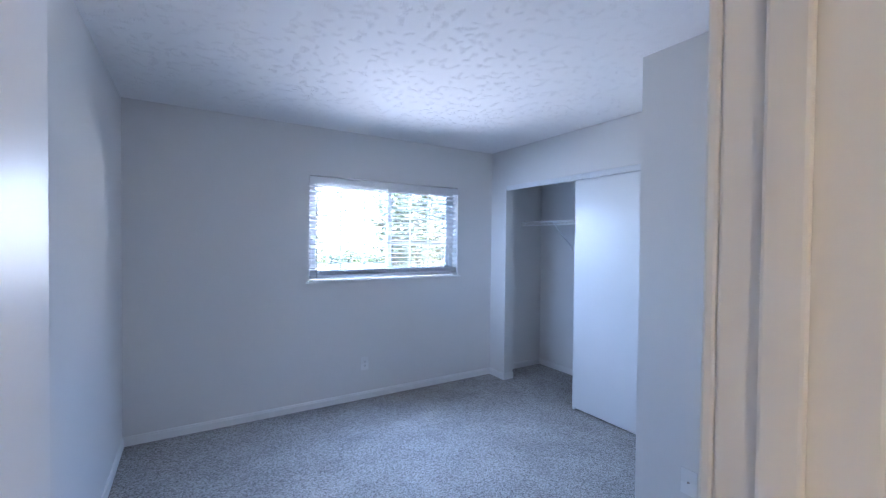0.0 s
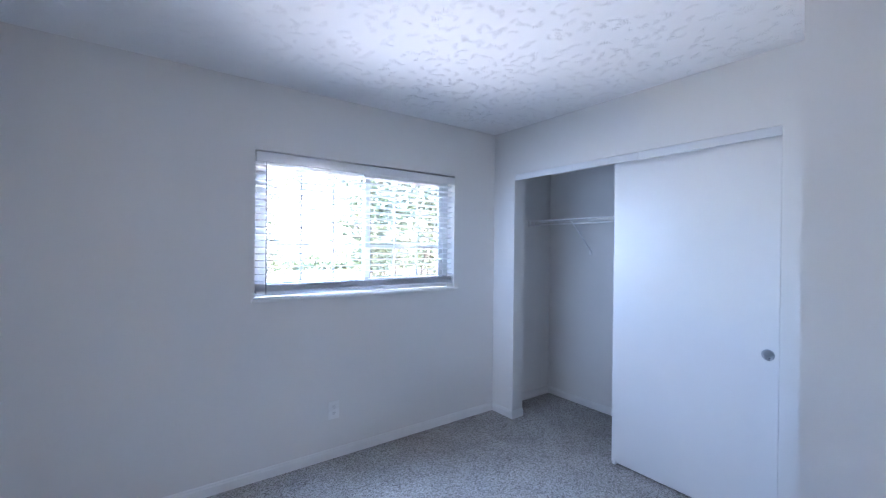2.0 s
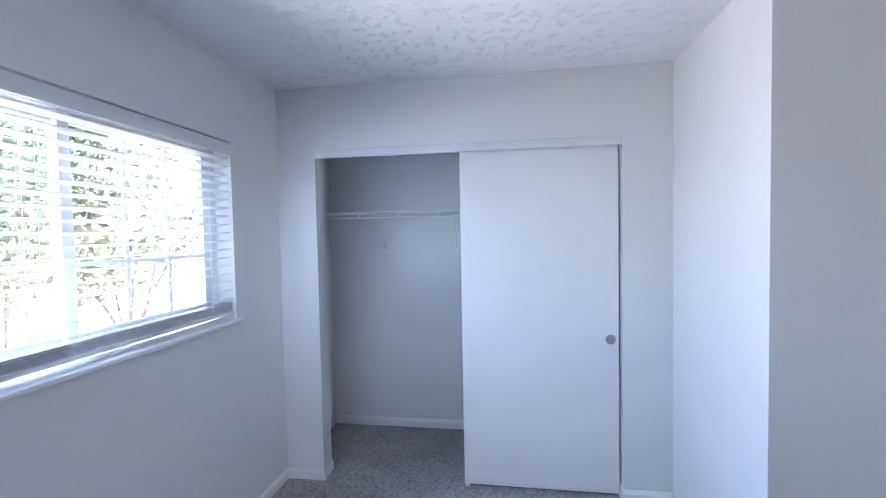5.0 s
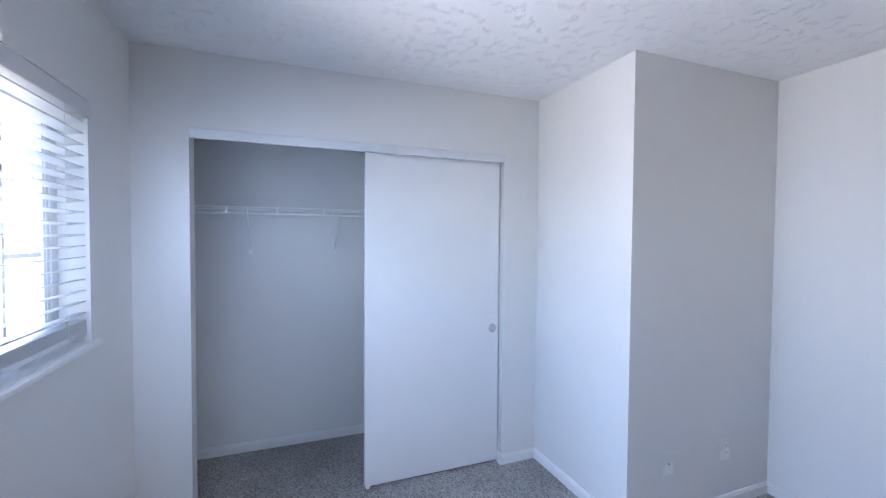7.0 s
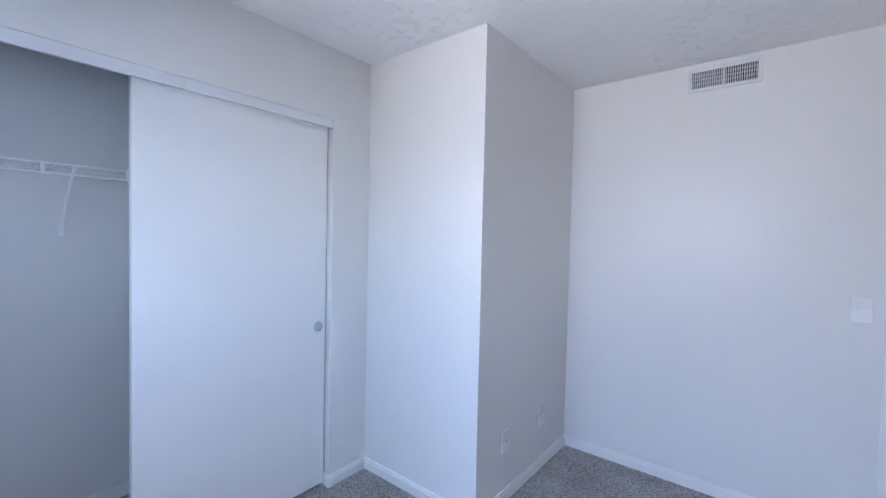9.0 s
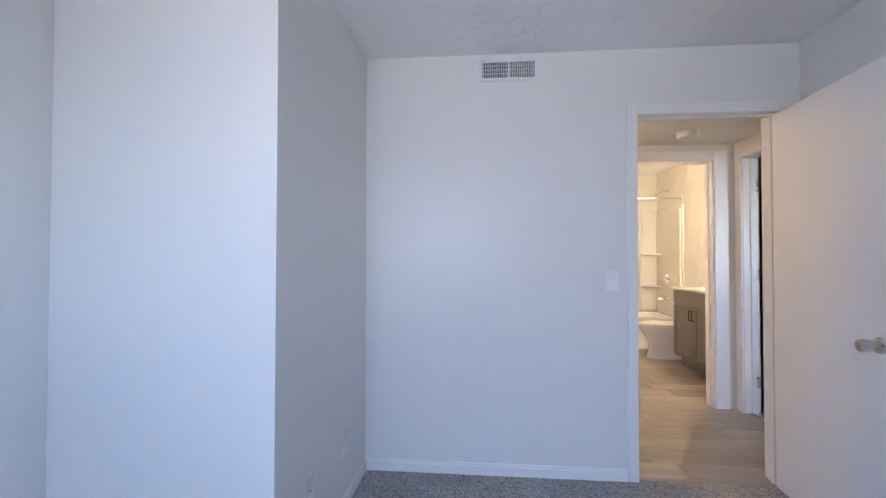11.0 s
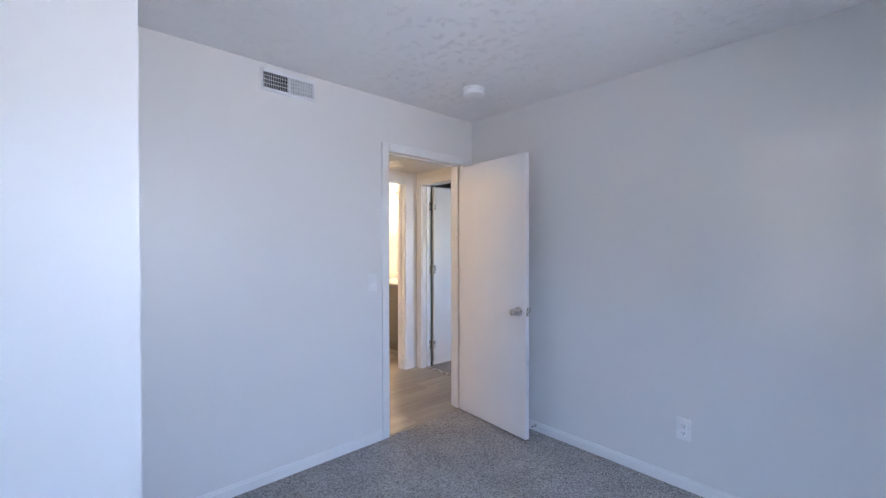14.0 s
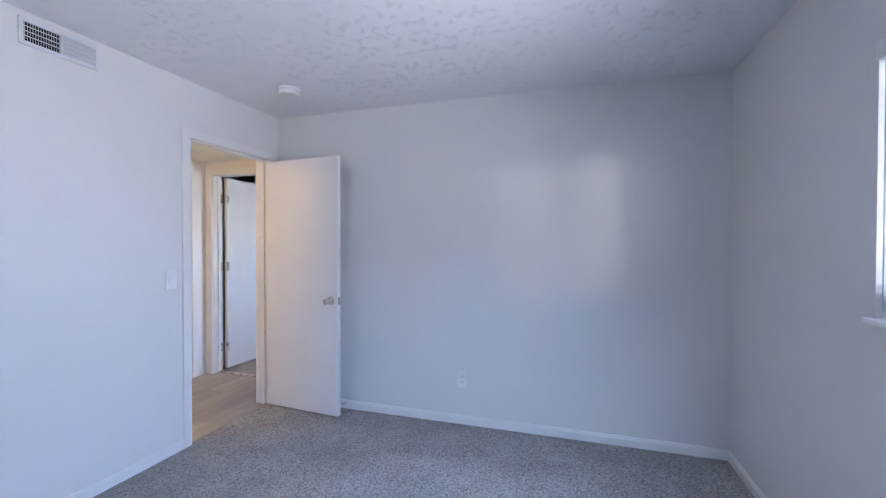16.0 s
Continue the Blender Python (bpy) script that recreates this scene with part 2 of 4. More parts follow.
def plank_material():
    m = mat("vinyl_plank", (0.30, 0.24, 0.18), 0.38, vary=0.10, vscale=2.5, bump=0.05, bscale=200)
    nt = m.node_tree
    b = nt.nodes["Principled BSDF"]
    tc = nt.nodes.new("ShaderNodeTexCoord")
    mp = nt.nodes.new("ShaderNodeMapping")
    mp.inputs["Scale"].default_value = (1.1, 9, 1)
    oi = nt.nodes.new("ShaderNodeObjectInfo")
    ad = nt.nodes.new("ShaderNodeVectorMath")
    ad.operation = "ADD"
    sc = nt.nodes.new("ShaderNodeVectorMath")
    sc.operation = "SCALE"
    sc.inputs[0].default_value = (13, 7, 3)
    nt.links.new(oi.outputs["Random"], sc.inputs["Scale"])
    nt.links.new(tc.outputs["Object"], ad.inputs[0])
    nt.links.new(sc.outputs[0], ad.inputs[1])
    nt.links.new(ad.outputs[0], mp.inputs["Vector"])
    no = nt.nodes.new("ShaderNodeTexNoise")
    no.inputs["Scale"].default_value = 1.6
    no.inputs["Detail"].default_value = 6
    no.inputs["Distortion"].default_value = 0.6
    nt.links.new(mp.outputs[0], no.inputs["Vector"])
    cr = nt.nodes.new("ShaderNodeValToRGB")
    e = cr.color_ramp.elements
    e[0].position, e[0].color = 0.25, (0.235, 0.20, 0.16, 1)
    e[1].position, e[1].color = 0.75, (0.38, 0.335, 0.275, 1)
    nt.links.new(no.outputs["Fac"], cr.inputs["Fac"])
    mr = nt.nodes.new("ShaderNodeMapRange")
    mr.inputs["To Min"].default_value, mr.inputs["To Max"].default_value = 0.82, 1.15
    nt.links.new(oi.outputs["Random"], mr.inputs["Value"])
    s = nt.nodes.new("ShaderNodeVectorMath")
    s.operation = "SCALE"
    nt.links.new(cr.outputs["Color"], s.inputs[0])
    nt.links.new(mr.outputs["Result"], s.inputs["Scale"])
    nt.links.new(s.outputs[0], b.inputs["Base Color"])
    return m


def glass_material():
    m = bpy.data.materials.new("window_glass")
    m.use_nodes = True
    b = m.node_tree.nodes["Principled BSDF"]
    b.inputs["Base Color"].default_value = (0.97, 0.98, 0.98, 1)
    b.inputs["Roughness"].default_value = 0.0
    b.inputs["IOR"].default_value = 1.45
    b.inputs["Transmission Weight"].default_value = 1.0
    return m


M_CARPET = carpet_material()
M_CEIL = ceiling_material()
M_PLANK = plank_material()
M_GLASS = glass_material()


# ---- mesh helpers ----
def box(bm, x0, x1, y0, y1, z0, z1):
    v = [bm.verts.new(p) for p in ((x0, y0, z0), (x1, y0, z0), (x1, y1, z0), (x0, y1, z0), (x0, y0, z1), (x1, y0, z1), (x1, y1, z1), (x0, y1, z1))]
    for f in ((0, 3, 2, 1), (4, 5, 6, 7), (0, 1, 5, 4), (1, 2, 6, 5), (2, 3, 7, 6), (3, 0, 4, 7)):
        bm.faces.new([v[i] for i in f])
    return v


def soft_box(bm, x0, x1, y0, y1, z0, z1, r=0.003, seg=2):
    t = bmesh.new()
    box(t, x0, x1, y0, y1, z0, z1)
    bmesh.ops.bevel(t, geom=t.edges[:], offset=r, segments=seg, affect="EDGES", profile=0.5)
    join(bm, t)


def join(bm, other):
    me = bpy.data.meshes.new("tmp")
    other.to_mesh(me)
    other.free()
    bm.from_mesh(me)
    bpy.data.meshes.remove(me)


def rod(bm, a, b, r, n=10, r2=None, caps=True):
    a, b = Vector(a), Vector(b)
    d = b - a
    t = bmesh.new()
    bmesh.ops.create_cone(t, cap_ends=caps, segments=n, radius1=r, radius2=r if r2 is None else r2, depth=d.length)
    q = d.to_track_quat("Z", "Y").to_matrix().to_4x4()
    bmesh.ops.transform(t, matrix=Matrix.Translation((a + b) / 2) @ q, verts=t.verts)
    join(bm, t)


def lathe(bm, profile, origin, axis, n=32):
    """Turned solid: profile of (radius, height) along the axis."""
    q = Vector(axis).to_track_quat("Z", "Y").to_matrix().to_4x4()
    m = Matrix.Translation(origin) @ q
    rings = []
    for r, h in profile:
        if r < 1e-6:
            rings.append([bm.verts.new(m @ Vector((0, 0, h)))])
        else:
            rings.append([bm.verts.new(m @ Vector((r * math.cos(2 * math.pi * i / n), r * math.sin(2 * math.pi * i / n), h))) for i in range(n)])
    for p, q2 in zip(rings, rings[1:]):
        for i in range(n):
            j = (i + 1) % n
            if len(p) == 1 and len(q2) == 1:
                continue
            if len(p) == 1:
                bm.faces.new((p[0], q2[j], q2[i]))
            elif len(q2) == 1:
                bm.faces.new((p[i], p[j], q2[0]))
            else:
                bm.faces.new((p[i], p[j], q2[j], q2[i]))


def loft(bm, rings, close=True):
    vs = [[bm.verts.new(p) for p in ring] for ring in rings]
    n = len(vs[0])
    for a, b in zip(vs, vs[1:]):
        for i in range(n):
            j = (i + 1) % n
            bm.faces.new((a[i], a[j], b[j], b[i]))
    if close:
        bm.faces.new(vs[0][::-1])
        bm.faces.new(vs[-1])


def part(name, bm, material, parent=None, label="", smooth=False):
    bmesh.ops.recalc_face_normals(bm, faces=bm.faces)
    me = bpy.data.meshes.new(name)
    bm.to_mesh(me)
    bm.free()
    me.materials.append(material)
    if smooth:
        for p in me.polygons:
            p.use_smooth = True
        me.set_sharp_from_angle(angle=radians(35))
    ob = new(name, me)
    if parent is not None:
        ob.parent = parent
        bpy.context.view_layer.update()
        ob.matrix_parent_inverse = parent.matrix_world.inverted()
    if label:
        tagged(ob, label=label)
    return ob


def thing(name, x, y, z, label, category, group="", kind=""):
    ob = new(name)
    ob.empty_display_size = 0.1
    ob.location = (x, y, z)
    bpy.context.view_layer.update()
    return tagged(ob, label=label, category=category, group=group, kind=kind)


def structure(name, bm, material, label, category=""):
    return tagged(part(name, bm, material), label=label, category=category or name.split("_")[0], kind="structure")


def slab(name, boxes, material, label, category=""):
    bm = bmesh.new()
    for b in boxes:
        box(bm, *b)
    return structure(name, bm, material, label, category)


# ---- plan ----
W, S, N, E, H = 0.0, 0.0, 3.365, 3.225, 2.42
BX, BY = 2.412, 1.085
T = 0.122
WX0, WX1, WZ0, WZ1 = 1.266, 2.780, 1.105, 2.008
CY0, CY1, CZ = 1.345, 3.122, 2.040
CB, CN = 3.98, 3.365
DX0, DX1, DZ = 0.116, 0.862, 2.045
HY, HW, HC = -1.22, -0.38, 2.19
HE = 3.6
BW, BB, BC = -1.00, -4.20, 2.52
BE = 0.56
QX0, QX1 = -0.200, 0.575
PY0, PY1 = -1.118, -0.325
FAR = 0.16

# ---- structure: walls, ceilings, floors ----
slab("wall_north", [(W - T, WX0, N, N + FAR, -0.3, H + 0.3), (WX1, CB + T, N, N + FAR, -0.3, H + 0.3),
                    (WX0, WX1, N, N + FAR, -0.3, WZ0 - 0.02), (WX0, WX1, N, N + FAR, WZ1, H + 0.3)],
     M_WALL, "off-white painted drywall with a wide window opening", "wall")
slab("wall_west", [(W - T, W, S - T, N, -0.02, H + 0.1)], M_WALL, "plain off-white satin painted drywall", "wall")
slab("wall_south", [(W, DX0 - 0.02, S - T, S, -0.02, H + 0.1), (DX1 + 0.02, E + 0.12, S - T, S, -0.02, H + 0.1),
                    (DX0 - 0.02, DX1 + 0.02, S - T, S, DZ + 0.02, H + 0.1)], M_WALL, "off-white painted drywall with a doorway", "wall")
slab("wall_chase", [(BX, E + 0.12, S, BY, -0.02, H + 0.1)], M_WALL, "boxed-out off-white painted wall corner beside the closet", "wall")
slab("wall_east", [(E, E + 0.12, BY, CY0, -0.02, H + 0.1), (E, E + 0.12, CY1, N, -0.02, H + 0.1), (E, E + 0.12, CY0, CY1, CZ, H + 0.1)],
     M_WALL, "off-white painted wall with a wide closet opening", "wall")
slab("wall_closet", [(CB, CB + T, BY - 0.1, CN, -0.02, H + 0.1), (E + 0.12, CB, BY - 0.1, BY + 0.02, -0.02, H + 0.1)],
     M_WALL, "off-white painted inside walls of the closet", "wall")
slab("ceiling", [(W - T, CB + T, S - T, N, H, H + 0.1)], M_CEIL, "white ceiling with a stomped brush texture", "ceiling")
slab("floor", [(W - 0.01, CB, -0.02, N, -0.10, 0.0)], M_CARPET, "grey-beige speckled cut-pile carpet", "carpet")

slab("hall_wall_west", [(HW - T, HW, HY, PY0 - 0.02, -0.02, H), (HW - T, HW, PY1 + 0.02, S - T, -0.02, H), (HW - T, HW, PY0 - 0.02, PY1 + 0.02, DZ + 0.02, H),
                        (HW - T, W - T, S - T, S, -0.02, H)],
     M_WARMWALL, "off-white hall wall with a doorway into another room", "wall")
slab("hall_wall_south", [(BW - T, QX0 - 0.02, HY - T, HY, -0.02, H), (QX1 + 0.02, HE, HY - T, HY, -0.02, H), (QX0 - 0.02, QX1 + 0.02, HY - T, HY, DZ + 0.02, H)],
     M_WARMWALL, "off-white hall wall with the bathroom doorway", "wall")
slab("hall_wall_east", [(HE, HE + T, HY - T, S, -0.02, H)], M_WARMWALL, "plain off-white wall at the end of the hall", "wall")
slab("hall_ceiling", [(HW - T, HE, HY - T, S - T, HC, HC + 0.1)], M_CEIL, "low textured hall ceiling", "ceiling")
slab("bathroom_wall_west", [(BW - T, BW, BB - T, HY - T, -0.02, BC)], M_WARMWALL, "off-white bathroom wall", "wall")
slab("bathroom_wall_south", [(BW, BE + T, BB - T, BB, -0.02, BC)], M_WARMWALL, "off-white bathroom wall behind the tub", "wall")
slab("bathroom_wall_east", [(BE, BE + T, BB, HY - T - 0.003, -0.02, BC)], M_WARMWALL, "off-white bathroom wall", "wall")
slab("bathroom_ceiling", [(BW - T, BE + T, BB - T, HY - T, BC, BC + 0.1)], M_CEIL, "white bathroom ceiling", "ceiling")
slab("subfloor", [(-4.2, HE + T, BB - T, -0.021, -0.14, -0.012)], M_PAVE, "grey concrete slab below the planks", "floor")

# the room across the hall
RX, RY0, RY1 = -3.6, -1.9, 2.2
slab("far_room_walls", [(RX - T, RX, RY0, RY1, -0.02, H), (RX - T, BW - T, RY0 - T, RY0, -0.02, H), (BW - T, HW - T, HY - T, HY, -0.02, H - 0.01),
                        (RX, -2.4, RY1, RY1 + T, -0.02, H), (-1.6, W - T, RY1, RY1 + T, -0.02, H), (-2.4, -1.6, RY1, RY1 + T, -0.02, 1.2),
                        (-2.4, -1.6, RY1, RY1 + T, 2.0, H), (W - T - 0.11, W - T - 0.003, 0.0, RY1, -0.02, H)],
     M_WALL, "off-white walls of the room across the hall", "wall")
slab("far_room_ceiling", [(RX - T, W - T - 0.003, RY0 - T, RY1 + T, H, H + 0.1)], M_CEIL, "white ceiling of the room across the hall", "ceiling")
slab("far_room_carpet", [(RX, HW - T + 0.04, RY0, RY1, -0.012, 0.0)], M_CARPET, "grey-beige carpet of the room across the hall", "carpet")


# ---- trim ----
def run_board(bm, a, b, h=0.066, t=0.012, nx=0, ny=0):
    """A baseboard from a to b on a wall; (nx, ny) points into the room."""
    prof = ((0, 0), (t, 0), (t, h * 0.72), (t * 0.72, h * 0.80), (t * 0.62, h * 0.93), (t * 0.30, h), (0, h))
    rings = [[(p[0] + nx * u, p[1] + ny * u, 0.0 + v) for u, v in prof] for p in (a, b)]
    loft(bm, rings)


def baseboard(name, runs, material=M_TRIM):
    bm = bmesh.new()
    for a, b, nx, ny in runs:
        run_board(bm, a, b, nx=nx, ny=ny)
    return structure(name, bm, material, "low white painted baseboard with a rounded top", "baseboard")


g = 0.012
baseboard("baseboard", [((W, N), (E, N), 0, -1)])
baseboard("baseboard", [((W, 0.02), (W, N - g), 1, 0)])
baseboard("baseboard", [((DX1 + 0.062, S), (BX, S), 0, 1)])
baseboard("baseboard", [((BX, g), (BX, BY + g), -1, 0)])
baseboard("baseboard", [((BX, BY), (E, BY), 0, 1)])
baseboard("baseboard", [((E, BY + g), (E, CY0), -1, 0), ((E - g, CY0), (E + 0.10, CY0), 0, 1)])
baseboard("baseboard", [((E, CY1), (E, N - g), -1, 0), ((E - g, CY1), (E + 0.12, CY1), 0, -1)])
baseboard("baseboard", [((CB, BY + 0.02), (CB, CN), -1, 0), ((E + 0.12, CN), (CB - g, CN), 0, -1), ((E + 0.12, CY1 + g), (E + 0.12, CN - g), 1, 0)])
baseboard("baseboard", [((BW, -1.78), (BW, HY - T), 1, 0), ((BW, -3.40), (BW, -2.74), 1, 0)])


def casing(name, boxes, label):
    bm = bmesh.new()
    for b in boxes:
        soft_box(bm, *b, r=0.004)
    return structure(name, bm, M_TRIM, label, "door trim")


casing("door_casing", [(DX1, DX1 + 0.058, S, S + 0.014, 0.0, DZ + 0.058), (DX0 - 0.058, DX0, S, S + 0.014, 0.0, DZ + 0.058), (DX0, DX1, S, S + 0.014, DZ, DZ + 0.058)],
       "flat white painted door casing")
casing("door_casing", [(DX1, DX1 + 0.058, S - T - 0.014, S - T, -0.01, DZ + 0.058), (DX0 - 0.058, DX0, S - T - 0.014, S - T, -0.01, DZ + 0.058),
                       (DX0, DX1, S - T - 0.014, S - T, DZ, DZ + 0.058)], "white painted door casing on the hall side")
jamb = casing("door_jamb", [(DX1, DX1 + 0.02, S - T, S, -0.01, DZ), (DX0 - 0.02, DX0, S - T, S, -0.01, DZ), (DX0 - 0.02, DX1 + 0.02, S - T, S, DZ, DZ + 0.02),
                     (DX1 - 0.011, DX1, S - 0.075, S - 0.040, -0.008, DZ), (DX0, DX0 + 0.011, S - 0.075, S - 0.040, -0.008, DZ),
                     (DX0 + 0.011, DX1 - 0.011, S - 0.075, S - 0.040, DZ - 0.011, DZ)], "white painted door jamb with stop strips")
bm = bmesh.new()
soft_box(bm, DX1 - 0.0018, DX1 + 0.0005, S - 0.036, S - 0.004, 0.872, 0.938, r=0.0008, seg=1)
part("strike_plate", bm, M_NICKEL, jamb, "satin nickel strike plate")
casing("bathroom_door_casing", [(QX0 - 0.120, QX0 - 0.012, HY, HY + 0.016, -0.01, DZ + 0.085), (QX1 + 0.005, QX1 + 0.09, HY, HY + 0.016, -0.01, DZ + 0.085),
                                (QX0 - 0.012, QX1 + 0.005, HY, HY + 0.016, DZ + 0.005, DZ + 0.085)], "wide white door casing of the bathroom")
casing("bathroom_door_jamb", [(QX0 - 0.02, QX0, HY - T, HY, -0.01, DZ), (QX1, QX1 + 0.02, HY - T, HY, -0.01, DZ), (QX0 - 0.02, QX1 + 0.02, HY - T, HY, DZ, DZ + 0.02),
                              (QX0, QX0 + 0.011, HY - 0.08, HY - 0.045, -0.008, DZ), (QX1 - 0.011, QX1, HY - 0.08, HY - 0.045, -0.008, DZ)], "white painted bathroom door jamb")
casing("far_door_casing", [(HW, HW + 0.014, PY0 - 0.075, PY0 - 0.005, -0.01, DZ + 0.062), (HW, HW + 0.014, PY1 + 0.005, PY1 + 0.062, -0.01, DZ + 0.062),
                           (HW, HW + 0.014, PY0 - 0.005, PY1 + 0.005, DZ + 0.005, DZ + 0.062)], "white door casing of the room across the hall")
casing("far_door_jamb", [(HW - T, HW, PY0 - 0.02, PY0, -0.01, DZ), (HW - T, HW, PY1, PY1 + 0.02, -0.01, DZ), (HW - T, HW, PY0 - 0.02, PY1 + 0.02, DZ, DZ + 0.02),
                         (HW - T + 0.035, HW - T + 0.07, PY0, PY0 + 0.011, -0.008, DZ)], "white painted jamb of the far door")
bm = bmesh.new()
soft_box(bm, HW - 0.075, HW - 0.045, PY0, PY1, -0.012, 0.006, r=0.003)
structure("door_threshold", bm, M_NICKEL, "thin metal threshold strip between planks and carpet", "threshold")
bm = bmesh.new()
soft_box(bm, DX0, DX1, S - 0.035, S - 0.005, -0.02, 0.003, r=0.003)
structure("door_threshold", bm, M_PLANK, "low transition strip between planks and carpet", "threshold")


# ---- window ----
def window():
    w = thing("window_1", (WX0 + WX1) / 2, N + 0.12, WZ0, "white vinyl sliding window with grid bars, behind a blind", "window", kind="structure")
    fy0, fy1 = N + 0.095, N + 0.15
    z0, z1 = WZ0, WZ1
    mid = (WX0 + WX1) / 2 + 0.03
    bm = bmesh.new()
    for b in ((WX0, WX0 + 0.045, fy0, fy1, z0, z1), (WX1 - 0.045, WX1, fy0, fy1, z0, z1), (WX0 + 0.045, WX1 - 0.045, fy0, fy1, z0, z0 + 0.045),
              (WX0 + 0.045, WX1 - 0.045, fy0, fy1, z1 - 0.045, z1)):
        soft_box(bm, *b, r=0.003)
    part("window_frame", bm, M_VINYL, w)
    for k, (a, b, y) in enumerate(((WX0 + 0.046, mid + 0.022, fy0 + 0.030), (mid - 0.022, WX1 - 0.046, fy0 + 0.004))):
        bm = bmesh.new()
        s = 0.042
        za, zb = z0 + 0.046, z1 - 0.046
        for q in ((a, a + s, y, y + 0.022, za, zb), (b - s, b, y, y + 0.022, za, zb), (a + s, b - s, y, y + 0.022, za, za + s), (a + s, b - s, y, y + 0.022, zb - s, zb)):
            soft_box(bm, *q, r=0.003)
        sash = part("sash", bm, M_VINYL, w)
        bm = bmesh.new()
        for i in (1, 2):
            xx = a + s + (b - a - 2 * s) * i / 3
            box(bm, xx - 0.008, xx + 0.008, y + 0.006, y + 0.014, za + s, zb - s)
        for i in (1, 2):
            zz = za + s + (zb - za - 2 * s) * i / 3
            box(bm, a + s, b - s, y + 0.0065, y + 0.0135, zz - 0.008, zz + 0.008)
        part("grid_bars", bm, M_VINYL, sash)
        bm = bmesh.new()
        box(bm, a + s - 0.004, b - s + 0.004, y + 0.016, y + 0.019, za + s - 0.004, zb - s + 0.004)
        pane = part("pane", bm, M_GLASS, sash)
        pane.visible_shadow = False
    bm = bmesh.new()
    a, b, y = mid + 0.02, WX1 - 0.046, fy1 - 0.012
    za, zb = z0 + 0.046, z1 - 0.046
    for q in ((a, a + 0.018, za, zb), (b - 0.018, b, za, zb), (a + 0.018, b - 0.018, za, za + 0.018), (a + 0.018, b - 0.018, zb - 0.018, zb)):
        box(bm, q[0], q[1], y, y + 0.009, q[2], q[3])
    part("screen_frame", bm, M_VINYL, w)
    bm = bmesh.new()
    box(bm, a + 0.018, b - 0.018, y + 0.004, y + 0.0045, za + 0.018, zb - 0.018)
    part("insect_screen", bm, M_SCREEN, w, "grey insect screen over one half of the window")
    bm = bmesh.new()
    soft_box(bm, WX0 - 0.022, WX1 + 0.028, N - 0.026, N - 0.001, WZ0 - 0.020, WZ0 - 0.001, r=0.005, seg=3)
    soft_box(bm, WX0 + 0.001, WX1 - 0.001, N - 0.002, fy0, WZ0 - 0.020, WZ0 - 0.001, r=0.002)
    part("window_sill", bm, M_TRIM, w, "white painted sill board")


window()


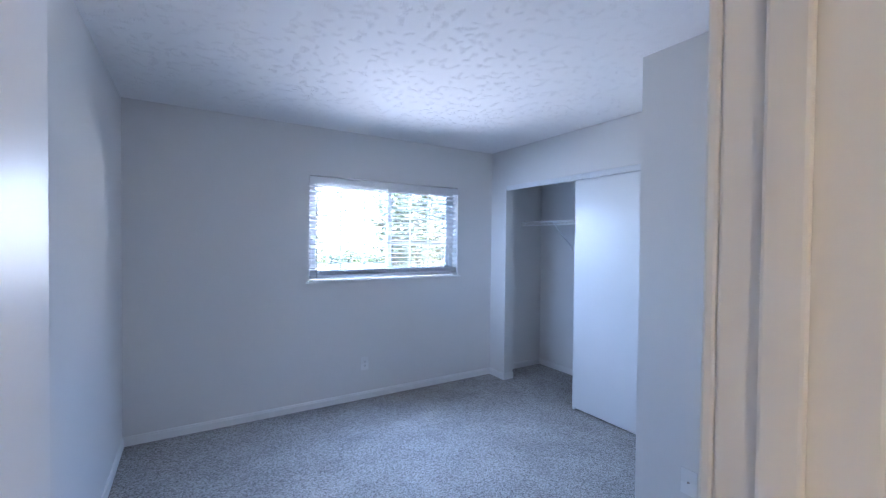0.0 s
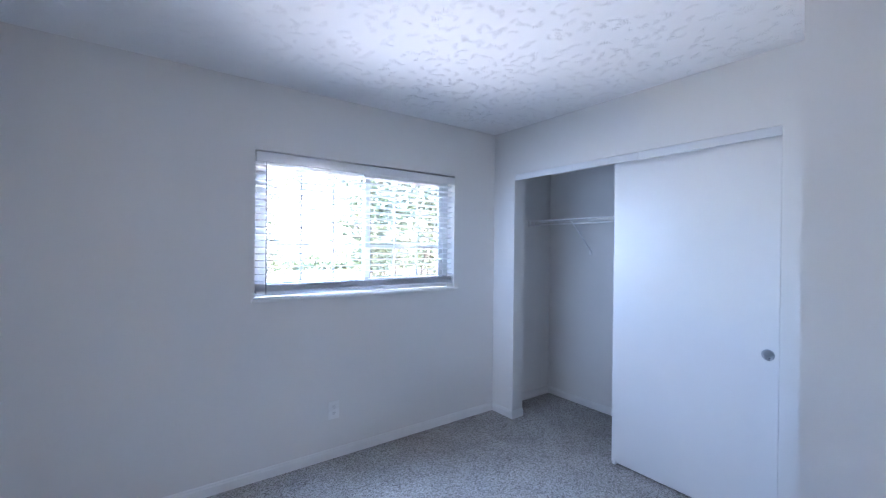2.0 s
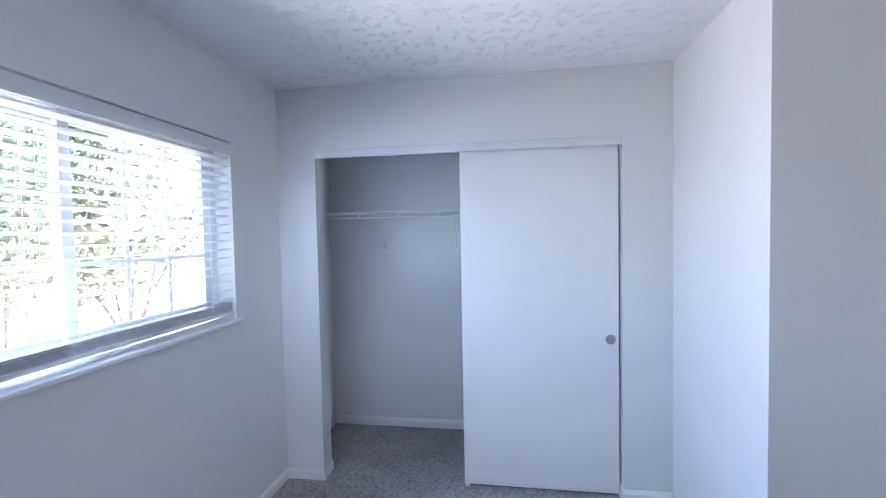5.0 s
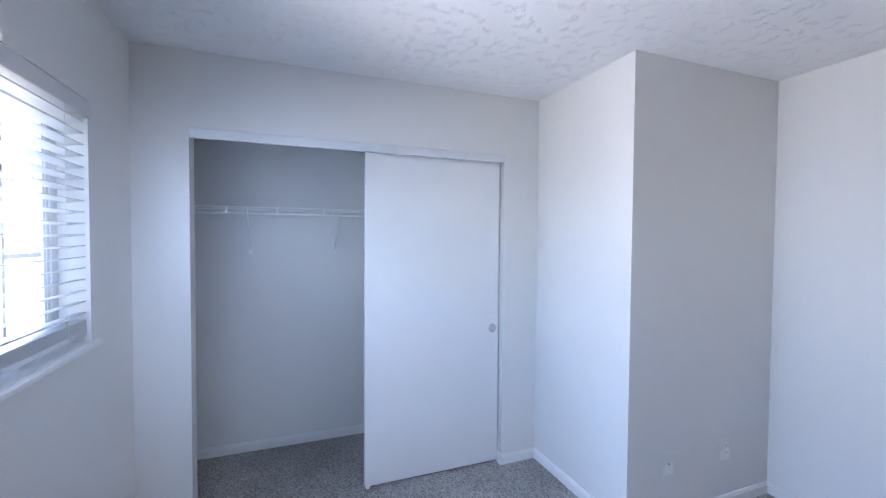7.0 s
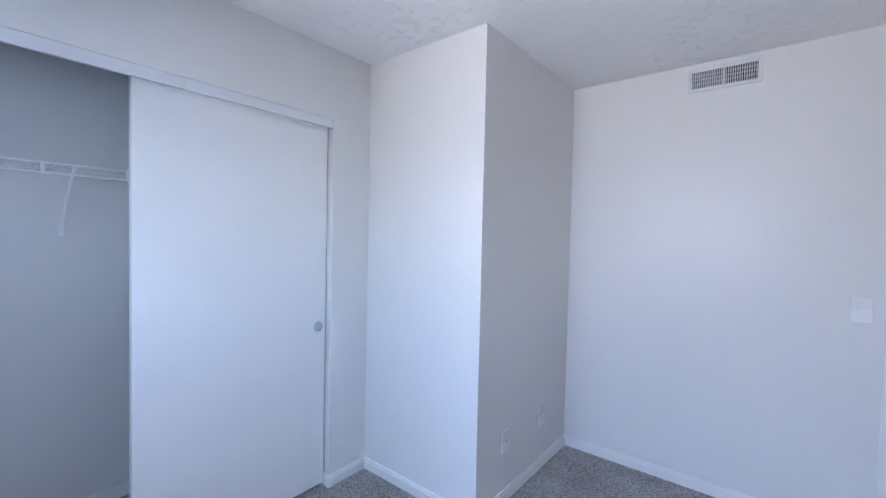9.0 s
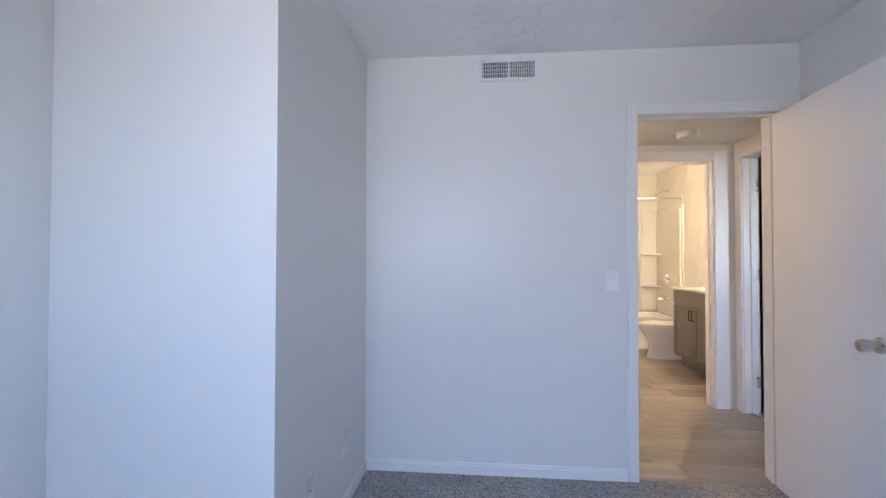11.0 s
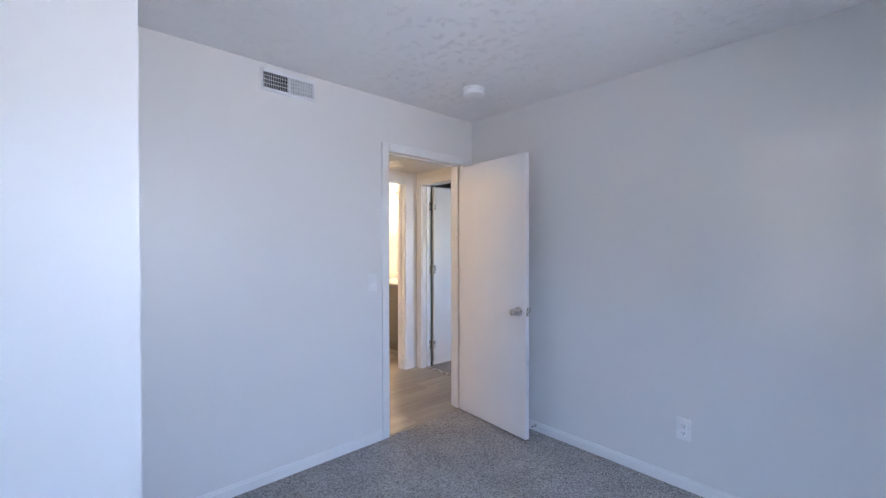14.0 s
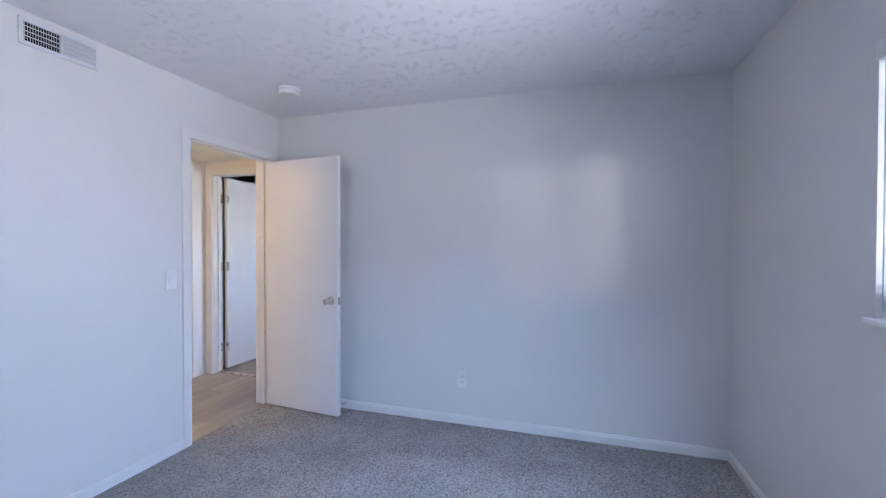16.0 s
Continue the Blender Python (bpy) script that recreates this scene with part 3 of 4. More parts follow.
def blind():
    b = thing("window_blind", (WX0 + WX1) / 2, N + 0.03, WZ0, "white two-inch horizontal blind, lowered with the slats open", "blind")
    x0, x1 = WX0 + 0.006, WX1 - 0.006
    yc = N + 0.034
    bm = bmesh.new()
    soft_box(bm, x0 + 0.004, x1 - 0.004, yc - 0.026, yc + 0.026, WZ1 - 0.052, WZ1 - 0.012, r=0.002)
    part("headrail", bm, M_BLIND, b)
    bm = bmesh.new()
    soft_box(bm, x0 - 0.002, x1 + 0.002, N - 0.012, N - 0.004, WZ1 - 0.070, WZ1 - 0.012, r=0.003)
    soft_box(bm, x0 - 0.002, x0 + 0.006, N - 0.0045, N + 0.03, WZ1 - 0.070, WZ1 - 0.012, r=0.002)
    soft_box(bm, x1 - 0.006, x1 + 0.002, N - 0.0045, N + 0.03, WZ1 - 0.070, WZ1 - 0.012, r=0.002)
    part("valance", bm, M_BLIND, b, "flat white valance board")
    zt, zb, n = WZ1 - 0.088, 1.212, 18
    tilt = radians(-9)
    for i in range(n):
        z = zt + (zb - zt) * i / (n - 1)
        bm = bmesh.new()
        rings = []
        for x in (x0 + 0.004, x1 - 0.004):
            ring = []
            for u in (-1, -0.5, 0, 0.5, 1):
                y, zz = 0.0245 * u, 0.0022 * (1 - u * u)
                ring.append((x, yc + y * math.cos(tilt) - zz * math.sin(tilt), z + y * math.sin(tilt) + zz * math.cos(tilt)))
            for u in (1, 0.5, 0, -0.5, -1):
                y, zz = 0.0245 * u, 0.0022 * (1 - u * u) - 0.0026
                ring.append((x, yc + y * math.cos(tilt) - zz * math.sin(tilt), z + y * math.sin(tilt) + zz * math.cos(tilt)))
            rings.append(ring)
        loft(bm, rings)
        part("slat", bm, M_BLIND, b)
    for i in range(8):
        bm = bmesh.new()
        z = 1.152 + i * 0.0048
        soft_box(bm, x0 + 0.004, x1 - 0.004, yc - 0.0245, yc + 0.0245, z, z + 0.0028, r=0.001, seg=1)
        part("slat", bm, M_BLIND, b)
    bm = bmesh.new()
    soft_box(bm, x0 + 0.004, x1 - 0.004, yc - 0.026, yc + 0.026, 1.132, 1.1505, r=0.004)
    part("bottom_rail", bm, M_BLIND, b)
    for x in (x0 + 0.17, x0 + 0.62, x1 - 0.57, x1 - 0.15):
        bm = bmesh.new()
        for y in (yc - 0.0275, yc + 0.0275):
            rod(bm, (x, y, 1.14), (x, y, WZ1 - 0.05), 0.0009, 5)
        part("ladder_cord", bm, M_BLIND, b)
    bm = bmesh.new()
    rod(bm, (x0 + 0.055, N - 0.014, 1.135), (x0 + 0.055, N - 0.014, WZ1 - 0.095), 0.0045, 6)
    rod(bm, (x0 + 0.055, N - 0.014, WZ1 - 0.095), (x0 + 0.055, N + 0.004, WZ1 - 0.066), 0.0015, 6)
    part("tilt_wand", bm, mat("wand_plastic", (0.45, 0.46, 0.48), 0.2), b, "clear grey plastic tilt wand")


blind()


# ---- closet ----
def sliding_door(x, y0, y1, pull_y, label):
    d = thing("closet_sliding_door", x, (y0 + y1) / 2, 0.0, label, "closet door", "closet sliding doors")
    bm = bmesh.new()
    soft_box(bm, x, x + 0.032, y0, y1, 0.014, 2.008, r=0.0025)
    part("panel", bm, M_SLIDE, d)
    bm = bmesh.new()
    lathe(bm, ((0.0, 0.0006), (0.020, 0.0006), (0.0222, 0.0026), (0.0265, 0.0030), (0.0285, 0.0)), (x, pull_y, 0.905), (-1, 0, 0), 32)
    part("finger_pull", bm, M_STEEL, d, "round metal recessed finger pull", smooth=True)
    bm = bmesh.new()
    soft_box(bm, x - 0.004, x + 0.036, y1 - 0.032, y1 - 0.008, 0.0, 0.032, r=0.002)
    part("floor_guide", bm, M_PLATE, d, "small white plastic floor guide")
    return d


sliding_door(E + 0.036, 1.355, 2.243, 1.400, "flat white sliding closet door, closed over half of the opening")
sliding_door(E + 0.080, 1.372, 2.226, 2.180, "flat white sliding closet door behind the front one")
track = thing("closet_track", E + 0.05, (CY0 + CY1) / 2, CZ - 0.045, "white metal top track along the closet opening", "closet track")
bm = bmesh.new()
soft_box(bm, E + 0.002, E + 0.005, CY0 + 0.002, CY1 - 0.002, CZ - 0.046, CZ - 0.001, r=0.001)
soft_box(bm, E + 0.001, E + 0.011, CY0 + 0.002, CY1 - 0.002, CZ - 0.049, CZ - 0.046, r=0.001)
part("fascia", bm, M_METALW, track, "thin white metal fascia strip")
bm = bmesh.new()
box(bm, E + 0.005, E + 0.110, CY0 + 0.002, CY1 - 0.002, CZ - 0.012, CZ - 0.002)
box(bm, E + 0.072, E + 0.076, CY0 + 0.002, CY1 - 0.002, CZ - 0.030, CZ - 0.012)
part("rails", bm, M_METALW, track)


def closet_shelf():
    x0, x1, zt = 3.67, CB - 0.006, 1.682
    y0, y1 = BY + 0.04, CN - 0.012
    s = thing("wire_shelf", (x0 + x1) / 2, (y0 + y1) / 2, zt, "white vinyl-coated wire closet shelf with a hanging lip", "shelf")
    for x, z, r in ((x0, zt, 0.0046), (x1, zt, 0.0034), ((x0 + x1) / 2, zt - 0.005, 0.0034), (x0 - 0.002, zt - 0.040, 0.0046)):
        bm = bmesh.new()
        rod(bm, (x, y0, z), (x, y1, z), r, 8)
        part("long_wire", bm, M_WIRE, s)
    bm = bmesh.new()
    y = y0 + 0.02
    while y < y1:
        rod(bm, (x0, y, zt + 0.003), (x1, y, zt + 0.003), 0.0014, 5)
        y += 0.0254
    tagged(part("cross_wires", bm, M_WIRE, s), kind="stuff")
    y = 1.30
    while y < y1:
        bm = bmesh.new()
        soft_box(bm, x0 - 0.006, x0 + 0.001, y - 0.006, y + 0.006, zt - 0.045, zt + 0.004, r=0.0015, seg=1)
        part("lip_tie", bm, M_WIRE, s)
        y += 0.285
    for y in (1.60, 2.340, 2.903):
        bm = bmesh.new()
        rod(bm, (x0 + 0.004, y, zt - 0.004), (x1 + 0.001, y, 1.41), 0.0056, 8)
        soft_box(bm, x1 - 0.002, x1 + 0.006, y - 0.011, y + 0.011, 1.375, 1.43, r=0.002)
        part("brace", bm, M_WIRE, s, "diagonal white support brace")
    y = 1.45
    while y < y1:
        bm = bmesh.new()
        soft_box(bm, x1 - 0.006, x1 + 0.006, y - 0.009, y + 0.009, zt - 0.014, zt + 0.008, r=0.002)
        part("wall_clip", bm, M_PLATE, s)
        y += 0.30
    bm = bmesh.new()
    soft_box(bm, x0 - 0.008, x0 + 0.012, y1 - 0.004, y1 + 0.012, zt - 0.05, zt + 0.01, r=0.003)
    part("end_bracket", bm, M_PLATE, s)


closet_shelf()


# ---- electrical plates ----
def plate(name, label, category, place, turn, kind_of, group=""):
    """A wall plate built facing +y at the origin, then posed."""
    p = thing(name, 0, 0, 0, label, category, group)
    bm = bmesh.new()
    soft_box(bm, -0.0375, 0.0375, 0.0, 0.0055, -0.061, 0.061, r=0.0028, seg=3)
    part("cover_plate", bm, M_PLATE, p)
    if kind_of == "outlet":
        for z in (0.020, -0.020):
            bm = bmesh.new()
            soft_box(bm, -0.0165, 0.0165, 0.0055, 0.0075, z - 0.0135, z + 0.0135, r=0.003, seg=2)
            sock = part("socket", bm, M_PLATE, p)
            # raised black shapes, coloured as the shade inside the slots
            bm = bmesh.new()
            for x, h in ((-0.0065, 0.0038), (0.0065, 0.0030)):
                box(bm, x - 0.001, x + 0.001, 0.0072, 0.0079, z + 0.001 - h, z + 0.001 + h + 0.002)
            lathe(bm, ((0.0, 0.0), (0.0024, 0.0), (0.0024, 0.0005), (0.0, 0.0005)), (0, 0.0074, z - 0.008), (0, 1, 0), 8)
            part("slots", bm, M_GAP_SHADE, sock)
        bm = bmesh.new()
        lathe(bm, ((0.0032, 0.0), (0.0032, 0.0012), (0.0, 0.0016)), (0, 0.0055, 0), (0, 1, 0), 12)
        part("screw", bm, M_PLATE, p)
    elif kind_of == "coax":
        bm = bmesh.new()
        lathe(bm, ((0.0052, 0.0), (0.0052, 0.002), (0.0038, 0.002), (0.0038, 0.008), (0.002, 0.008), (0.0, 0.006)), (0, 0.0055, 0), (0, 1, 0), 12)
        part("coax_jack", bm, M_NICKEL, p, "threaded metal cable jack")
        for z in (0.042, -0.042):
            bm = bmesh.new()
            lathe(bm, ((0.003, 0.0), (0.003, 0.0012), (0.0, 0.0016)), (0, 0.0055, z), (0, 1, 0), 12)
            part("screw", bm, M_PLATE, p)
    else:
        bm = bmesh.new()
        soft_box(bm, -0.0165, 0.0165, 0.0055, 0.0072, -0.0335, 0.0335, r=0.0015)
        rocker = bmesh.new()
        box(rocker, -0.0145, 0.0145, 0.0070, 0.0095, -0.031, 0.031)
        for v in rocker.verts:
            if v.co.y > 0.009 and v.co.z > 0:
                v.co.y -= 0.0018
        join(bm, rocker)
        part("rocker", bm, M_PLATE, p)
    p.matrix_world = pose(*place, 0, 0, turn)
    return p


plate("wall_outlet", "white duplex outlet on the wall under the window", "outlet", (1.768, N, 0.325), 180, "outlet", "wall outlets")
plate("wall_outlet", "white duplex outlet on the plain long wall", "outlet", (W, 1.643, 0.335), -90, "outlet", "wall outlets")
plate("cable_plate", "white cover plate with a cable jack on the boxed-out wall", "cable jack", (BX, 0.811, 0.328), 90, "coax")
plate("wall_outlet", "white cover plate near the inner corner of the boxed-out wall", "outlet", (BX, 0.375, 0.328), 90, "outlet", "wall outlets")
plate("light_switch", "white rocker light switch beside the door casing", "light switch", (0.998, S, 1.115), 0, "switch")


# ---- vent, smoke detectors ----
def vent():
    x0, x1, z0, z1 = 1.408, 1.742, 2.262, 2.388
    v = thing("wall_vent", (x0 + x1) / 2, S, (z0 + z1) / 2, "white steel supply register high on the wall, louvres open", "air vent")
    bm = bmesh.new()
    f = 0.018
    for b in ((x0, x0 + f, S, S + 0.012, z0, z1), (x1 - f, x1, S, S + 0.012, z0, z1), (x0 + f, x1 - f, S, S + 0.012, z0, z0 + f), (x0 + f, x1 - f, S, S + 0.012, z1 - f, z1)):
        soft_box(bm, *b, r=0.002)
    xm = (x0 + x1) / 2
    box(bm, xm - 0.005, xm + 0.005, S, S + 0.0125, z0 + f, z1 - f)
    part("frame", bm, M_METALW, v)
    # flat black sheet on the wall, shade of the duct put into its colour
    bm = bmesh.new()
    box(bm, x0 + 0.01, x1 - 0.01, S - 0.002, S + 0.0008, z0 + 0.01, z1 - 0.01)
    part("backing", bm, M_GAP_SHADE, v, "black sheet behind the louvres, coloured as the shade of the duct")
    for side, (a, b) in enumerate(((x0 + f, xm - 0.005), (xm + 0.005, x1 - f))):
        n = 14
        for i in range(n):
            x = a + (b - a) * (i + 0.5) / n
            bm = bmesh.new()
            lean = -0.0022 if side == 0 else 0.0022
            y0, y1 = S + 0.003, S + 0.0105
            c = [(x - lean - 0.0008, y0), (x - lean + 0.0008, y0), (x + lean + 0.0008, y1), (x + lean - 0.0008, y1)]
            loft(bm, [[(p, q, z) for p, q in c] for z in (z0 + f, z1 - f)])
            part("louvre", bm, M_METALW, v)
    for i in range(1, 4):
        z = z0 + f + (z1 - z0 - 2 * f) * i / 4
        bm = bmesh.new()
        box(bm, x0 + f, x1 - f, S + 0.0108, S + 0.0120, z - 0.002, z + 0.002)
        part("cross_bar", bm, M_METALW, v)
    bm = bmesh.new()
    soft_box(bm, x1 - 0.010, x1 - 0.006, S + 0.012, S + 0.020, 2.312, 2.345, r=0.001)
    part("damper_lever", bm, M_METALW, v)


vent()


def smoke_detector(x, y, z, label):
    s = thing("smoke_detector", x, y, z, label, "smoke detector", "smoke detectors")
    bm = bmesh.new()
    lathe(bm, ((0.0, 0.0), (0.074, 0.0), (0.074, 0.010), (0.070, 0.012), (0.0, 0.012)), (x, y, z), (0, 0, -1), 40)
    part("base", bm, M_PLATE, s, smooth=True)
    bm = bmesh.new()
    lathe(bm, ((0.064, 0.0), (0.064, 0.004), (0.0, 0.004)), (x, y, z - 0.011), (0, 0, -1), 40)
    part("vent_ring", bm, M_METALW, s)
    bm = bmesh.new()
    lathe(bm, ((0.0, 0.0), (0.070, 0.0), (0.070, 0.022), (0.066, 0.029), (0.056, 0.033), (0.030, 0.035), (0.0, 0.036)), (x, y, z - 0.015), (0, 0, -1), 40)
    part("cover", bm, M_PLATE, s, smooth=True)
    bm = bmesh.new()
    lathe(bm, ((0.009, 0.0), (0.009, 0.003), (0.0, 0.003)), (x + 0.02, y, z - 0.0495), (0, 0, -1), 16)
    part("test_button", bm, M_PLATE, s)


smoke_detector(0.538, 0.536, H, "round white smoke detector on the textured bedroom ceiling")
smoke_detector(0.17, -0.86, HC, "round white smoke detector on the hall ceiling")


# ---- doors ----
def hinge(parent, x, y, z, plates):
    bm = bmesh.new()
    for i in range(5):
        rod(bm, (x, y, z - 0.044 + i * 0.0178), (x, y, z - 0.044 + (i + 1) * 0.0178 - 0.001), 0.0062, 12)
    rod(bm, (x, y, z + 0.0445), (x, y, z + 0.050), 0.0045, 12, 0.002)
    for b in plates:
        soft_box(bm, *b[:4], z - 0.0445, z + 0.0445, r=0.001, seg=1)
    return part("hinge", bm, M_NICKEL, parent, "satin nickel butt hinge")


def knob(parent, x, y, z, side):
    bm = bmesh.new()
    lathe(bm, ((0.0, 0.0), (0.033, 0.0), (0.033, 0.004), (0.030, 0.009), (0.015, 0.012), (0.013, 0.026), (0.019, 0.032), (0.0215, 0.040),
               (0.0250, 0.062), (0.0240, 0.068), (0.020, 0.070), (0.009, 0.0695), (0.0085, 0.0675), (0.0, 0.0675)), (x, y, z), (0, side, 0), 32)
    return part("knob", bm, M_NICKEL, parent, "satin nickel door knob", smooth=True)


def door_leaf(name, label, width, pin, turn, height=2.018, knobs=True):
    """Leaf built from its hinge pin along +x, thickness to -y."""
    d = thing(name, 0, 0, 0, label, "door", kind="structure")
    bm = bmesh.new()
    soft_box(bm, 0.004, width, -0.035, 0.0, 0.014, height, r=0.002)
    leaf = part("leaf", bm, M_DOOR, d)
    if knobs:
        knob(d, width - 0.062, 0.0, 0.905, 1)
        knob(d, width - 0.062, -0.035, 0.905, -1)
        bm = bmesh.new()
        soft_box(bm, width - 0.0005, width + 0.0015, -0.029, -0.006, 0.876, 0.934, r=0.001, seg=1)
        part("latch_plate", bm, M_NICKEL, d, "satin nickel latch plate")
        bm = bmesh.new()
        soft_box(bm, width + 0.001, width + 0.011, -0.0235, -0.0115, 0.896, 0.914, r=0.003)
        part("latch_bolt", bm, M_CHROME, d)
    for z in (0.22, 1.02, 1.82) if knobs else ():
        hinge(d, 0.0, 0.006, z, ((0.0, 0.030, 0.0, 0.0015),))
    d.matrix_world = pose(*pin, 0, 0, turn)
    return d


door_leaf("door_1", "flat white slab door, standing open against the side wall", 0.712, (DX0 + 0.002, 0.008, 0), 85.5)
far = door_leaf("door_2", "flat white slab door of the room across the hall, open inward", 0.745, (HW - T - 0.015, PY0 + 0.002, 0), 178.0, height=2.040, knobs=False)
for z in (0.245, 1.10, 1.815):
    hinge(far, HW - T - 0.007, PY0 + 0.041, z, ((HW - T, HW - T + 0.034, PY0 + 0.0005, PY0 + 0.0025), (HW - T - 0.046, HW - T - 0.010, PY0 + 0.038, PY0 + 0.040)))



def door_stop():
    s = thing("door_stop", W + 0.012, 0.66, 0.045, "chrome spring door stop screwed to the baseboard", "door stop")
    bm = bmesh.new()
    lathe(bm, ((0.0, 0.0), (0.011, 0.0), (0.010, 0.006), (0.005, 0.008), (0.0, 0.008)), (W + 0.012, 0.66, 0.045), (1, 0, 0), 16)
    part("base", bm, M_CHROME, s)
    bm = bmesh.new()
    n, pts = 140, []
    for i in range(n):
        a = i / n * 2 * math.pi * 14
        pts.append((W + 0.020 + 0.052 * i / n, 0.66 + 0.0052 * math.cos(a), 0.045 + 0.0052 * math.sin(a)))
    for p, q in zip(pts, pts[1:]):
        rod(bm, p, q, 0.0011, 4, caps=False)
    part("spring", bm, M_CHROME, s)
    bm = bmesh.new()
    lathe(bm, ((0.0, 0.0), (0.007, 0.0), (0.008, 0.010), (0.005, 0.014), (0.0, 0.014)), (W + 0.072, 0.66, 0.045), (1, 0, 0), 16)
    part("rubber_tip", bm, M_PLATE, s)


door_stop()


# ---- bathroom ----
def tub():
    x0, x1, y0, y1, zr = BW, BE, BB, -3.43, 0.41
    t = thing("bathtub", (x0 + x1) / 2, (y0 + y1) / 2, -0.01, "glossy white alcove bathtub", "bathtub")
    bm = bmesh.new()

    def ring(ix, iy, z, k=0.10):
        pts = []
        a, b, c, d = x0 + ix, x1 - ix, y0 + iy, y1 - iy
        for cx, cy, s in ((b - k, d - k, 0), (a + k, d - k, 90), (a + k, c + k, 180), (b - k, c + k, 270)):
            for j in range(6):
                w = radians(s + 90 * j / 5)
                pts.append((cx + k * math.cos(w), cy + k * math.sin(w), z))
        return pts
    loft(bm, [ring(0.003, 0.003, -0.010, 0.004), ring(0.003, 0.003, 0.06, 0.004), ring(0.003, 0.012, 0.075, 0.004), ring(0.003, 0.012, zr - 0.03, 0.004), ring(0.003, 0.003, zr - 0.015, 0.006),
              ring(0.006, 0.006, zr, 0.008), ring(0.07, 0.075, zr, 0.10), ring(0.085, 0.09, zr - 0.02, 0.10), ring(0.16, 0.14, 0.12, 0.14), ring(0.26, 0.22, 0.09, 0.10)], close=True)
    part("basin", bm, M_ACRYL, t, smooth=True)
    bm = bmesh.new()
    lathe(bm, ((0.0, 0.0), (0.034, 0.0), (0.034, 0.004), (0.0, 0.008)), (x0 + 0.118, (y0 + y1) / 2, 0.32), (1, 0, 0.25), 24)
    part("overflow_plate", bm, M_CHROME, t)


tub()


def surround():
    s = thing("tub_surround", -0.2, BB, 0.43, "glossy cream moulded shower wall panels", "shower surround")
    z0, z1 = 0.432, 1.96
    bm = bmesh.new()
    soft_box(bm, BW + 0.02, BE - 0.02, BB + 0.001, BB + 0.018, z0, z1, r=0.006)
    soft_box(bm, -0.78, -0.74, BB + 0.016, BB + 0.030, z0, z1 - 0.1, r=0.006)
    part("back_panel", bm, M_ACRYL, s)
    bm = bmesh.new()
    soft_box(bm, BW + 0.001, BW + 0.018, BB + 0.02, -3.36, z0, z1, r=0.006)
    soft_box(bm, BW + 0.016, BW + 0.040, -3.47, -3.40, z0, z1 - 0.06, r=0.010)
    part("side_panel", bm, M_ACRYL, s)
    bm = bmesh.new()
    soft_box(bm, BE - 0.018, BE - 0.001, BB + 0.02, -3.36, z0, z1, r=0.006)
    part("side_panel", bm, M_ACRYL, s)
    for z in (0.80, 1.29):
        bm = bmesh.new()
        c = (BW + 0.018, BB + 0.018)
        rings = []
        for k, zz in ((0.8, z - 0.03), (0.97, z - 0.012), (1.0, z), (0.95, z + 0.006)):
            ring = [(c[0], c[1], zz)]
            for j in range(9):
                a = radians(90 * j / 8)
                ring.append((c[0] + 0.24 * k * math.cos(a), c[1] + 0.16 * k * math.sin(a), zz))
            rings.append(ring)
        loft(bm, rings)
        part("soap_shelf", bm, M_ACRYL, s, smooth=True)


surround()

rodt = thing("shower_rod", -0.22, -3.45, 2.045, "bare chrome shower curtain rod", "curtain rod")
bm = bmesh.new()
rod(bm, (BW + 0.012, -3.45, 2.045), (BE - 0.012, -3.45, 2.045), 0.0125, 20)
part("tube", bm, M_CHROME, rodt, smooth=True)
for x, s in ((BW, 1), (BE, -1)):
    bm = bmesh.new()
    lathe(bm, ((0.0, 0.0), (0.032, 0.0), (0.030, 0.006), (0.017, 0.012), (0.017, 0.035), (0.0, 0.035)), (x, -3.45, 2.045), (s, 0, 0), 24)
    part("flange", bm, M_CHROME, rodt, smooth=True)

sh = thing("shower_fitting", BW, -3.82, 2.18, "chrome shower head on a bent arm", "shower head")
bm = bmesh.new()
lathe(bm, ((0.0, 0.0), (0.028, 0.0), (0.022, 0.008), (0.0, 0.010)), (BW, -3.82, 2.20), (1, 0, 0), 20)
part("flange", bm, M_CHROME, sh)
bm = bmesh.new()
rod(bm, (BW, -3.82, 2.20), (BW + 0.09, -3.82, 2.195), 0.009, 12)
rod(bm, (BW + 0.09, -3.82, 2.195), (BW + 0.165, -3.82, 2.145), 0.009, 12)
part("arm", bm, M_CHROME, sh, smooth=True)
bm = bmesh.new()
lathe(bm, ((0.0, 0.0), (0.012, 0.0), (0.016, 0.02), (0.045, 0.045), (0.048, 0.055), (0.0, 0.056)), (BW + 0.165, -3.82, 2.145), (0.55, 0, -0.83), 24)
part("head", bm, M_CHROME, sh, smooth=True)

tv = thing("tub_faucet", BW, -3.82, 0.75, "chrome tub spout and shower valve handle", "faucet")
bm = bmesh.new()
lathe(bm, ((0.0, 0.0), (0.075, 0.0), (0.072, 0.006), (0.02, 0.012), (0.02, 0.045), (0.0, 0.05)), (BW + 0.018, -3.82, 0.925), (1, 0, 0), 32)
part("valve_plate", bm, M_CHROME, tv, smooth=True)
bm = bmesh.new()
rod(bm, (BW + 0.055, -3.82, 0.925), (BW + 0.055, -3.72, 0.905), 0.009, 12, 0.006)
part("lever", bm, M_CHROME, tv, smooth=True)
bm = bmesh.new()
